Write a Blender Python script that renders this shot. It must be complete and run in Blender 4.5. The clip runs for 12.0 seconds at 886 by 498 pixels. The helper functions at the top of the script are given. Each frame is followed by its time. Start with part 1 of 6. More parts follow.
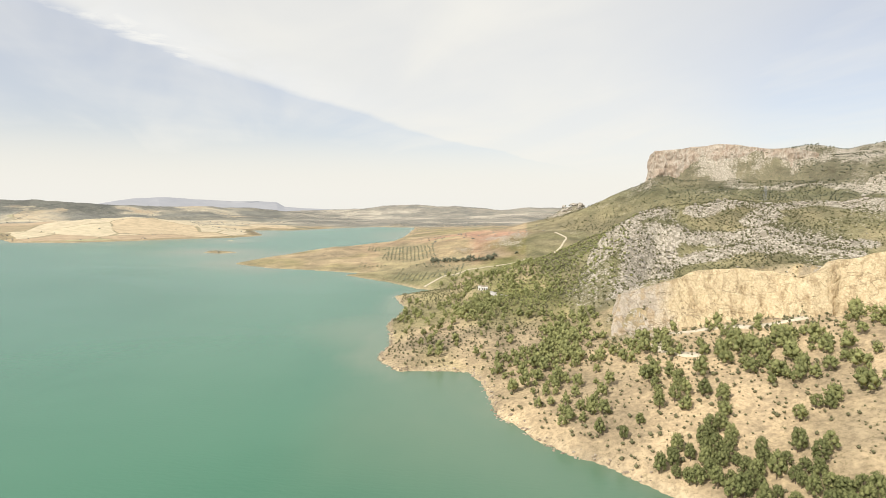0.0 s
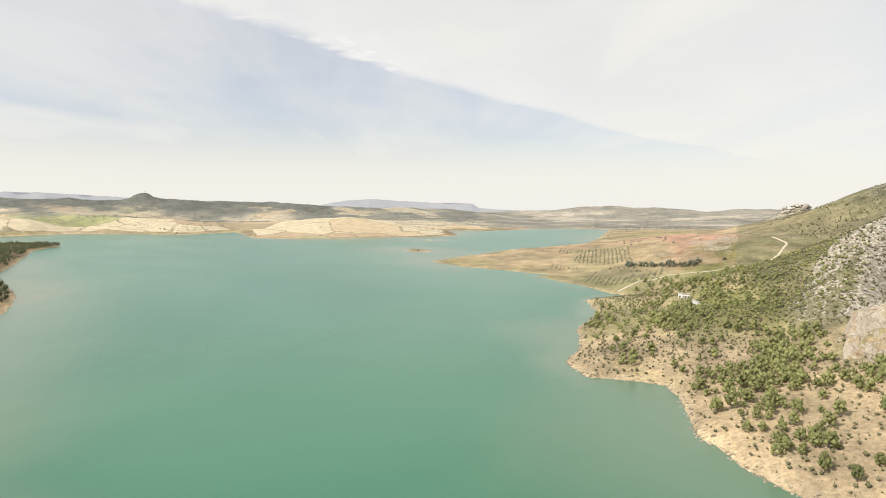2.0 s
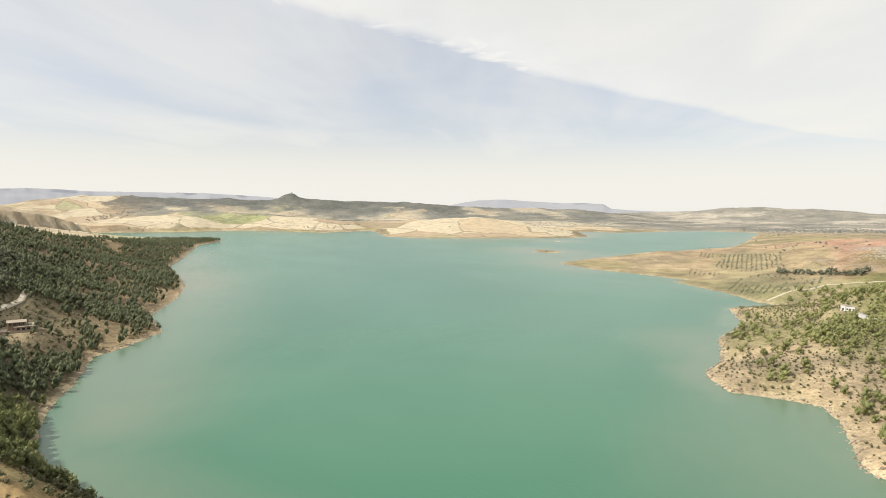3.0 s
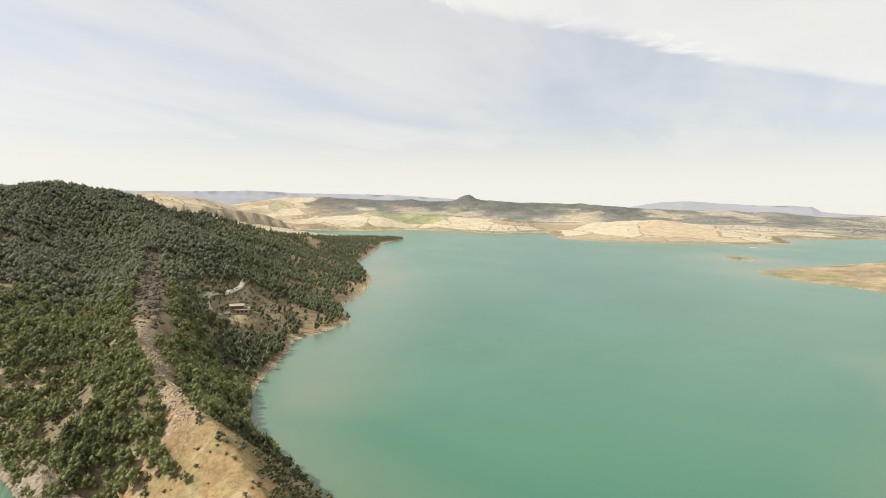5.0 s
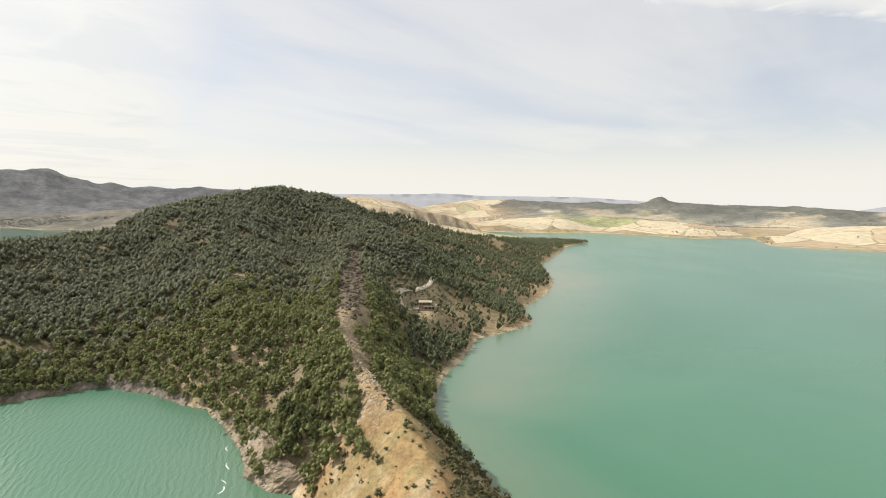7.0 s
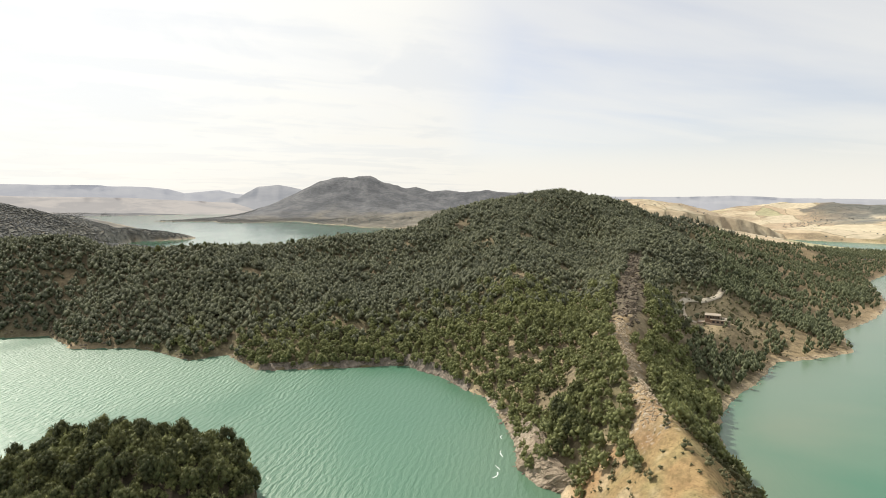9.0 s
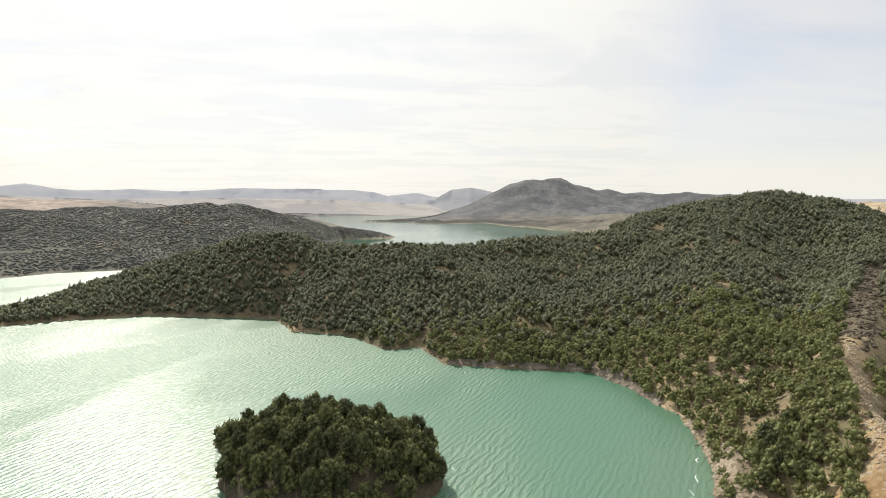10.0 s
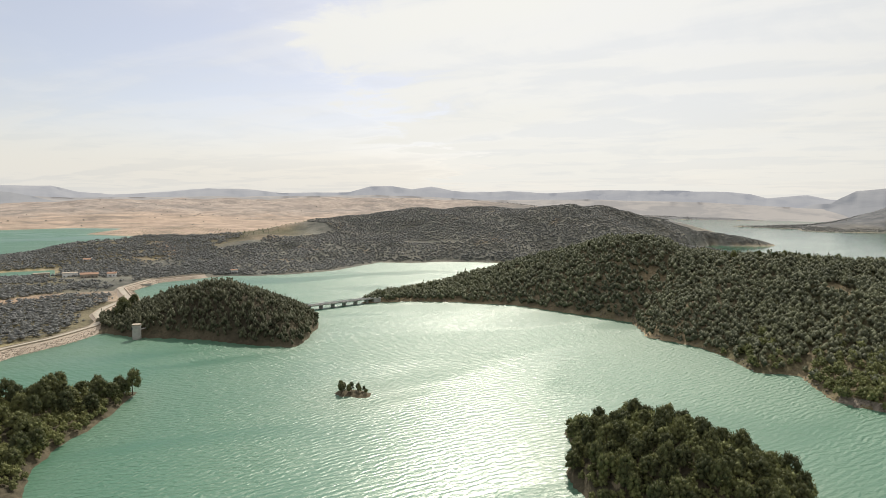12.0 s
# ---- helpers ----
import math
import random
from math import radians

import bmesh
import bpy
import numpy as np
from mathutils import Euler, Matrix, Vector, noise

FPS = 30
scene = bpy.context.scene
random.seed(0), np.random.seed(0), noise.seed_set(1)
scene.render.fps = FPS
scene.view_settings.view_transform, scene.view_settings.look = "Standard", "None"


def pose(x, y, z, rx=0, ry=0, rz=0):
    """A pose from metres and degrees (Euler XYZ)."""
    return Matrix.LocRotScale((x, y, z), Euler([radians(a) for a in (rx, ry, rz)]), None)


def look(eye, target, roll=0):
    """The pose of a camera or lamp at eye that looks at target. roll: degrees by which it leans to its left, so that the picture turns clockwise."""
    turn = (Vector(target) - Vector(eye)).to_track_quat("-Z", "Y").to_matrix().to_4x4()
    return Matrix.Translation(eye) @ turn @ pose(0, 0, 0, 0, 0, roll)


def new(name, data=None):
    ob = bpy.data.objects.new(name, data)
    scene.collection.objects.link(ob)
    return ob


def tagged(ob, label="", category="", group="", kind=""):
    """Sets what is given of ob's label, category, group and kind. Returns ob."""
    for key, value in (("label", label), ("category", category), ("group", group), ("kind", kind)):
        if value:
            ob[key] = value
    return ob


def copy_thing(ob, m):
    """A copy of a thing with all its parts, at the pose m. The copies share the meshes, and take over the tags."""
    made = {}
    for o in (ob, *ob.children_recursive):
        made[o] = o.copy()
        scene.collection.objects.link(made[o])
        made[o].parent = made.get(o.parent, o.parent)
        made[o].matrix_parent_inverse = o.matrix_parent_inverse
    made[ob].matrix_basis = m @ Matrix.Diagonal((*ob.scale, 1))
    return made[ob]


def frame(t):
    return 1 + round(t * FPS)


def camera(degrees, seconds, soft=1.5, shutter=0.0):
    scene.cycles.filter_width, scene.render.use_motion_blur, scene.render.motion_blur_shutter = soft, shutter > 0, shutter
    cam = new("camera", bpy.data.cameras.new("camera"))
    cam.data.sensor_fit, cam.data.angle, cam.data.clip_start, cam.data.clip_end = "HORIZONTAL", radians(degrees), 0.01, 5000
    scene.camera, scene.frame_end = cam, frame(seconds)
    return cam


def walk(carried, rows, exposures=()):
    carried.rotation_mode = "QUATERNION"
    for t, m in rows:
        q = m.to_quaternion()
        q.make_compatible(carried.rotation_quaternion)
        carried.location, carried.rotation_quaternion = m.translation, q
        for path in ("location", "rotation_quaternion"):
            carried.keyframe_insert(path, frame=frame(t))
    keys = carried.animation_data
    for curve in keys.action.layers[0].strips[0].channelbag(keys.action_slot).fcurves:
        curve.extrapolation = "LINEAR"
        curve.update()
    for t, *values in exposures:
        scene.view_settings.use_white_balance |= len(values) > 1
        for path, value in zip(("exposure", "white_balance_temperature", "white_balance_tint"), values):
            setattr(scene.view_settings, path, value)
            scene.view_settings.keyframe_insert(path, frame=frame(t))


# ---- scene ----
cam = camera(73.64, 12.0, soft=0.55)
HEIGHT = 100.0
# seconds, yaw to the left, pitch, lean: the drone hovers over the water and turns
PATH = [
    (0.0, -0.00, -4.69, 0.66),
    (0.5, 2.76, -4.72, 0.59),
    (1.0, 7.69, -4.72, 0.58),
    (1.5, 12.52, -4.71, 0.57),
    (2.0, 18.43, -4.75, 0.48),
    (2.5, 24.44, -4.79, 0.50),
    (3.0, 30.78, -4.83, 0.53),
    (3.2, 32.54, -4.82, 0.58),
    (4.8, 45.94, -4.89, 0.51),
    (5.0, 47.55, -4.85, 0.61),
    (5.5, 51.42, -4.85, 0.59),
    (6.0, 55.90, -4.86, 0.60),
    (6.5, 60.01, -4.81, 0.54),
    (6.7, 61.99, -4.80, 0.54),
    (8.3, 81.26, -4.80, 0.44),
    (8.5, 83.93, -4.80, 0.52),
    (9.0, 91.74, -4.78, 0.52),
    (9.5, 100.46, -4.74, 0.59),
    (10.0, 109.87, -4.73, 0.58),
    (10.5, 119.02, -4.76, 0.64),
    (11.0, 126.99, -4.87, 0.79),
    (11.5, 134.18, -4.97, 0.84),
    (12.0, 143.82, -5.02, 0.96),
]
walk(cam, [(t, pose(0, 0, HEIGHT, 90 + p, 0, yaw) @ pose(0, 0, 0, 0, 0, lean)) for t, yaw, p, lean in PATH],
     exposures=[(0, 0.14), (5, 0.14), (9.5, 0.18), (10.5, 0.03), (12, -0.08)])

# ---- world, sun and exposure ----
SUN_AZ, SUN_EL = radians(136.5), radians(42.0)


def node(nt, kind, inputs=None, **props):
    n = nt.nodes.new(kind)
    for k, v in props.items():
        setattr(n, k, v)
    for k, v in (inputs or {}).items():
        if isinstance(v, bpy.types.NodeSocket):
            nt.links.new(v, n.inputs[k])
        else:
            n.inputs[k].default_value = v
    return n


def sums(nt, op, a, b=0.0, c=None):
    n = node(nt, "ShaderNodeMath", operation=op)
    for i, v in enumerate((a, b) if c is None else (a, b, c)):
        if isinstance(v, bpy.types.NodeSocket):
            nt.links.new(v, n.inputs[i])
        else:
            n.inputs[i].default_value = v
    return n.outputs[0]


def ramp(nt, value, lo, hi, a=0.0, b=1.0):
    n = node(nt, "ShaderNodeMapRange", {"Value": value, "From Min": lo, "From Max": hi, "To Min": a, "To Max": b},
             interpolation_type="SMOOTHSTEP")
    return n.outputs[0]


def blend(nt, fac, a, b, mode="MIX"):
    n = node(nt, "ShaderNodeMix", data_type="RGBA", blend_type=mode)
    for sock, v in ((n.inputs[0], fac), (n.inputs[6], a), (n.inputs[7], b)):
        if isinstance(v, bpy.types.NodeSocket):
            nt.links.new(v, sock)
        else:
            sock.default_value = v if isinstance(v, float) else (*v, 1.0)[:4]
    return n.outputs[2]


def make_sky():
    world = bpy.data.worlds.new("sky")
    scene.world = world
    world.use_nodes = True
    nt = world.node_tree
    nt.nodes.clear()
    sky = node(nt, "ShaderNodeTexSky", sky_type="NISHITA", sun_disc=False, sun_elevation=SUN_EL,
               sun_rotation=-SUN_AZ, altitude=400.0, air_density=1.0, dust_density=1.2, ozone_density=1.0)
    way = node(nt, "ShaderNodeTexCoord").outputs["Generated"]
    part_of = node(nt, "ShaderNodeSeparateXYZ", {0: way})
    x, y, z = part_of.outputs
    up = sums(nt, "ADD", sums(nt, "MAXIMUM", z, 0.0), 0.08)
    u, v = sums(nt, "DIVIDE", x, up), sums(nt, "DIVIDE", y, up)
    plane = node(nt, "ShaderNodeCombineXYZ", {0: u, 1: v}).outputs[0]
    # streaks of cirrus drawn out along one wind
    turned = node(nt, "ShaderNodeVectorRotate", {"Vector": plane, "Angle": radians(-22)}, rotation_type="Z_AXIS").outputs[0]
    long = node(nt, "ShaderNodeMapping", {"Vector": turned, "Scale": (1.0, 0.28, 1.0)}).outputs[0]
    streak = node(nt, "ShaderNodeTexNoise", {"Vector": long, "Scale": 1.1, "Detail": 5.0, "Roughness": 0.52, "Distortion": 0.7}).outputs[0]
    soft = node(nt, "ShaderNodeTexNoise", {"Vector": plane, "Scale": 0.45, "Detail": 4.0, "Roughness": 0.55, "Distortion": 0.4}).outputs[0]
    # the long edge of one cloud sheet
    puff = node(nt, "ShaderNodeTexNoise", {"Vector": plane, "Scale": 1.5, "Detail": 6.0, "Roughness": 0.58, "Distortion": 0.8}).outputs[0]
    wob = sums(nt, "MULTIPLY", sums(nt, "SUBTRACT", sums(nt, "ADD", streak, sums(nt, "MULTIPLY", puff, 0.16)), 0.58), 0.5)
    edge = sums(nt, "SUBTRACT", sums(nt, "ADD", u, wob), sums(nt, "MULTIPLY_ADD", sums(nt, "MULTIPLY", v, v), 0.067, -2.15))
    sheet = sums(nt, "MULTIPLY", ramp(nt, edge, -0.10, 0.26), ramp(nt, edge, 5.0, 2.0))
    sheet = sums(nt, "MULTIPLY", sheet, ramp(nt, v, 0.2, 1.4))
    # a second, softer sheet towards the sun
    wob2 = sums(nt, "ADD", sums(nt, "MULTIPLY", sums(nt, "SUBTRACT", soft, 0.5), 2.6), sums(nt, "MULTIPLY", sums(nt, "SUBTRACT", streak, 0.5), 4.0))
    wob2 = sums(nt, "ADD", wob2, sums(nt, "MULTIPLY", sums(nt, "SUBTRACT", puff, 0.5), 4.2))
    edge2 = sums(nt, "SUBTRACT", sums(nt, "SUBTRACT", wob2, u), sums(nt, "MULTIPLY_ADD", v, -0.92, -1.48))
    sheet2 = sums(nt, "MULTIPLY", ramp(nt, edge2, -0.7, 0.7), ramp(nt, v, 1.2, -0.4))
    rim = sums(nt, "MULTIPLY", sums(nt, "MULTIPLY", ramp(nt, edge, -0.06, 0.18), ramp(nt, edge, 0.85, 0.2)), sums(nt, "MULTIPLY", ramp(nt, v, 0.6, 1.6), ramp(nt, v, 5.0, 2.8)))
    rim = sums(nt, "MULTIPLY", rim, ramp(nt, puff, 0.36, 0.56, 0.25, 1.0))
    thin = ramp(nt, sums(nt, "ADD", sums(nt, "MULTIPLY", streak, 0.62), sums(nt, "MULTIPLY", soft, 0.5)), 0.40, 0.74)
    veil = sums(nt, "MULTIPLY_ADD", thin, 0.34, 0.42)
    amount = sums(nt, "MAXIMUM", veil, sums(nt, "MULTIPLY", sheet, sums(nt, "MULTIPLY_ADD", thin, 0.18, 0.78)))
    amount = sums(nt, "MAXIMUM", amount, sums(nt, "MULTIPLY", sheet2, sums(nt, "MULTIPLY_ADD", thin, 0.12, 0.87)))
    haze = ramp(nt, z, 0.20, 0.0)
    amount = sums(nt, "MAXIMUM", amount, sums(nt, "MULTIPLY", haze, 0.95))
    # bright veil round the sun
    sun_way = (-math.sin(SUN_AZ) * math.cos(SUN_EL), math.cos(SUN_AZ) * math.cos(SUN_EL), math.sin(SUN_EL))
    near = node(nt, "ShaderNodeVectorMath", {0: way, 1: sun_way}, operation="DOT_PRODUCT").outputs["Value"]
    glare = sums(nt, "MULTIPLY", ramp(nt, near, 0.55, 0.97), sums(nt, "MULTIPLY_ADD", sheet2, 0.6, 0.4))
    white = blend(nt, glare, (7.5, 7.35, 6.85), (8.75, 8.7, 8.25))
    wisp = sums(nt, "MULTIPLY", ramp(nt, sums(nt, "ADD", streak, sums(nt, "MULTIPLY", puff, 0.6)), 0.86, 0.70), ramp(nt, v, 0.6, -0.4))
    white = blend(nt, 1.0, white, blend(nt, wisp, (1.012, 1.01, 1.005), (0.935, 0.948, 0.968)), "MULTIPLY")
    white = blend(nt, sums(nt, "MULTIPLY", rim, 0.55), white, (8.3, 8.2, 7.85))
    amount = sums(nt, "MAXIMUM", amount, sums(nt, "MULTIPLY", rim, 0.95))
    blue = blend(nt, 1.0, sky.outputs[0], (1.12, 1.02, 1.06), "MULTIPLY")
    colour = blend(nt, amount, blue, white)
    back = node(nt, "ShaderNodeBackground", {"Color": colour, "Strength": 0.11})
    nt.links.new(back.outputs[0], node(nt, "ShaderNodeOutputWorld").inputs[0])


make_sky()
sun = new("sun", bpy.data.lights.new("sun", "SUN"))
sun.data.energy, sun.data.angle, sun.data.color = 4.1, radians(0.8), (1.0, 0.94, 0.84)
sun.matrix_world = look((0, 0, 0), (math.sin(SUN_AZ) * math.cos(SUN_EL), -math.cos(SUN_AZ) * math.cos(SUN_EL), -math.sin(SUN_EL)))


# ---- materials ----
def material(name, rough=0.8, specular=0.3):
    m = bpy.data.materials.new(name)
    m.use_nodes = True
    nt = m.node_tree
    bsdf = nt.nodes["Principled BSDF"]
    bsdf.inputs["Roughness"].default_value = rough
    bsdf.inputs["Specular IOR Level"].default_value = specular
    return m, nt, bsdf


def mottled(name, a, b, scale, rough=0.85, bump=0.3, fine=6.0, island=False, metal=0.0):
    """Two colours mingled by noise at two scales, in metres, with a fine relief."""
    m, nt, bsdf = material(name, rough)
    where = node(nt, "ShaderNodeTexCoord").outputs["Object"]
    big = node(nt, "ShaderNodeTexNoise", {"Vector": where, "Scale": 1.0 / scale, "Detail": 5.0, "Roughness": 0.6}).outputs[0]
    small = node(nt, "ShaderNodeTexNoise", {"Vector": where, "Scale": fine / scale, "Detail": 4.0, "Roughness": 0.65}).outputs[0]
    mixed = sums(nt, "ADD", sums(nt, "MULTIPLY", big, 0.6), sums(nt, "MULTIPLY", small, 0.4))
    fac = ramp(nt, mixed, 0.35, 0.65)
    if island:
        each = node(nt, "ShaderNodeNewGeometry").outputs["Random Per Island"]
        fac = sums(nt, "MULTIPLY_ADD", fac, 0.5, sums(nt, "MULTIPLY", each, 0.5))
    nt.links.new(blend(nt, fac, a, b), bsdf.inputs["Base Color"])
    bsdf.inputs["Metallic"].default_value = metal
    rel = node(nt, "ShaderNodeBump", {"Height": small, "Strength": bump, "Distance": scale * 0.1})
    nt.links.new(rel.outputs[0], bsdf.inputs["Normal"])
    return m


def ground_material():
    m, nt, bsdf = material("ground", 0.95, 0.15)
    soil = node(nt, "ShaderNodeAttribute", attribute_name="soil").outputs["Color"]
    rock = node(nt, "ShaderNodeAttribute", attribute_name="stony").outputs["Fac"]
    tilled = node(nt, "ShaderNodeAttribute", attribute_name="tilled").outputs["Fac"]
    where = node(nt, "ShaderNodeNewGeometry").outputs["Position"]
    tuft = node(nt, "ShaderNodeTexNoise", {"Vector": where, "Scale": 0.45, "Detail": 5.0, "Roughness": 0.7}).outputs[0]
    patch = node(nt, "ShaderNodeTexNoise", {"Vector": where, "Scale": 0.05, "Detail": 5.0, "Roughness": 0.6}).outputs[0]
    grain = node(nt, "ShaderNodeTexNoise", {"Vector": where, "Scale": 2.2, "Detail": 3.0}).outputs[0]
    both = sums(nt, "ADD", sums(nt, "MULTIPLY", tuft, 0.55), sums(nt, "MULTIPLY", patch, 0.45))
    worn = blend(nt, ramp(nt, both, 0.36, 0.64), (0.64, 0.64, 0.61), (1.28, 1.26, 1.21))
    colour = blend(nt, sums(nt, "MULTIPLY_ADD", tilled, -0.8, 1.0), soil, worn, "MULTIPLY")
    wide = node(nt, "ShaderNodeTexNoise", {"Vector": where, "Scale": 0.011, "Detail": 6.0, "Roughness": 0.68}).outputs[0]
    colour = blend(nt, sums(nt, "MULTIPLY_ADD", tilled, -0.75, 1.0), colour, blend(nt, ramp(nt, wide, 0.38, 0.62), (0.76, 0.77, 0.78), (1.18, 1.16, 1.13)), "MULTIPLY")
    dot = node(nt, "ShaderNodeTexNoise", {"Vector": where, "Scale": 0.75, "Detail": 3.0, "Roughness": 0.6}).outputs[0]
    tussock = sums(nt, "MULTIPLY", ramp(nt, dot, 0.55, 0.63, 0.0, 0.6), ramp(nt, patch, 0.42, 0.56))
    tussock = sums(nt, "MULTIPLY", tussock, sums(nt, "SUBTRACT", 1.0, tilled))
    colour = blend(nt, tussock, colour, blend(nt, 1.0, colour, (0.50, 0.53, 0.46), "MULTIPLY"))
    # fields: a warped patchwork of straw, stubble, fallow and green, with dark banks between
    bend = node(nt, "ShaderNodeTexNoise", {"Vector": where, "Scale": 0.0032, "Detail": 2.0}).outputs["Color"]
    spot = node(nt, "ShaderNodeVectorMath", {0: bend, 1: (150.0, 150.0, 0.0), 2: where}, operation="MULTIPLY_ADD").outputs[0]
    plots = node(nt, "ShaderNodeMapping", {"Vector": spot, "Rotation": (0, 0, 0.6), "Scale": (1 / 190, 1 / 120, 0.0)}).outputs[0]
    plot = node(nt, "ShaderNodeTexVoronoi", {"Vector": plots, "Scale": 1.0, "Randomness": 0.8}).outputs["Color"]
    crop = node(nt, "ShaderNodeValToRGB", {0: node(nt, "ShaderNodeSeparateColor", {0: plot}).outputs[0]})
    crop.color_ramp.interpolation = "CONSTANT"
    tones = [(0.0, (0.55, 0.475, 0.335)), (0.36, (0.50, 0.405, 0.275)), (0.58, (0.43, 0.335, 0.23)), (0.72, (0.53, 0.455, 0.325)), (0.86, (0.385, 0.36, 0.22)), (0.94, (0.33, 0.27, 0.18))]
    while len(crop.color_ramp.elements) < len(tones):
        crop.color_ramp.elements.new(0.5)
    for stop, (at, tone) in zip(crop.color_ramp.elements, tones):
        stop.position, stop.color = at, (*tone, 1.0)
    bank = node(nt, "ShaderNodeTexVoronoi", {"Vector": plots, "Scale": 1.0, "Randomness": 0.8}, feature="DISTANCE_TO_EDGE").outputs["Distance"]
    bank = sums(nt, "MULTIPLY", ramp(nt, bank, 0.022, 0.008), ramp(nt, wide, 0.40, 0.5, 0.15, 0.75))
    crops = blend(nt, bank, crop.outputs[0], (0.23, 0.205, 0.13))
    crops = blend(nt, 0.45, crops, blend(nt, 1.0, crops, blend(nt, ramp(nt, patch, 0.36, 0.64), (0.74, 0.74, 0.73), (1.22, 1.21, 1.18)), "MULTIPLY"))
    colour = blend(nt, ramp(nt, sums(nt, "MULTIPLY_ADD", wide, 0.3, tilled), 0.6, 0.72), colour, crops)
    # broken limestone shows through where the ground is stony
    torn = node(nt, "ShaderNodeTexNoise", {"Vector": where, "Scale": 0.16, "Detail": 3.0}).outputs["Color"]
    shaken = node(nt, "ShaderNodeVectorMath", {0: torn, 1: (9.0, 9.0, 9.0), 2: where}, operation="MULTIPLY_ADD").outputs[0]
    cell = node(nt, "ShaderNodeTexVoronoi", {"Vector": shaken, "Scale": 0.42, "Randomness": 1.0}).outputs["Distance"]
    blocks = sums(nt, "MULTIPLY_ADD", cell, -0.30, sums(nt, "ADD", sums(nt, "MULTIPLY_ADD", tuft, 0.6, sums(nt, "MULTIPLY", patch, 0.5)), sums(nt, "MULTIPLY", rock, 0.75)))
    stone = blend(nt, ramp(nt, grain, 0.3, 0.7), (0.34, 0.305, 0.25), (0.535, 0.485, 0.405))
    stone = blend(nt, 1.0, stone, blend(nt, ramp(nt, sums(nt, "MULTIPLY_ADD", tuft, 0.6, cell), 0.55, 0.95), (1.08, 1.08, 1.08), (0.62, 0.61, 0.58)), "MULTIPLY")
    bare = sums(nt, "MULTIPLY", ramp(nt, blocks, 0.55, 0.72), ramp(nt, rock, 0.02, 0.3))
    nt.links.new(blend(nt, bare, colour, stone), bsdf.inputs["Base Color"])
    high = sums(nt, "ADD", sums(nt, "MULTIPLY", tuft, 0.7), sums(nt, "MULTIPLY", bare, 0.5))
    rel = node(nt, "ShaderNodeBump", {"Height": high, "Strength": 0.6, "Distance": 1.2})
    nt.links.new(rel.outputs[0], bsdf.inputs["Normal"])
    return m


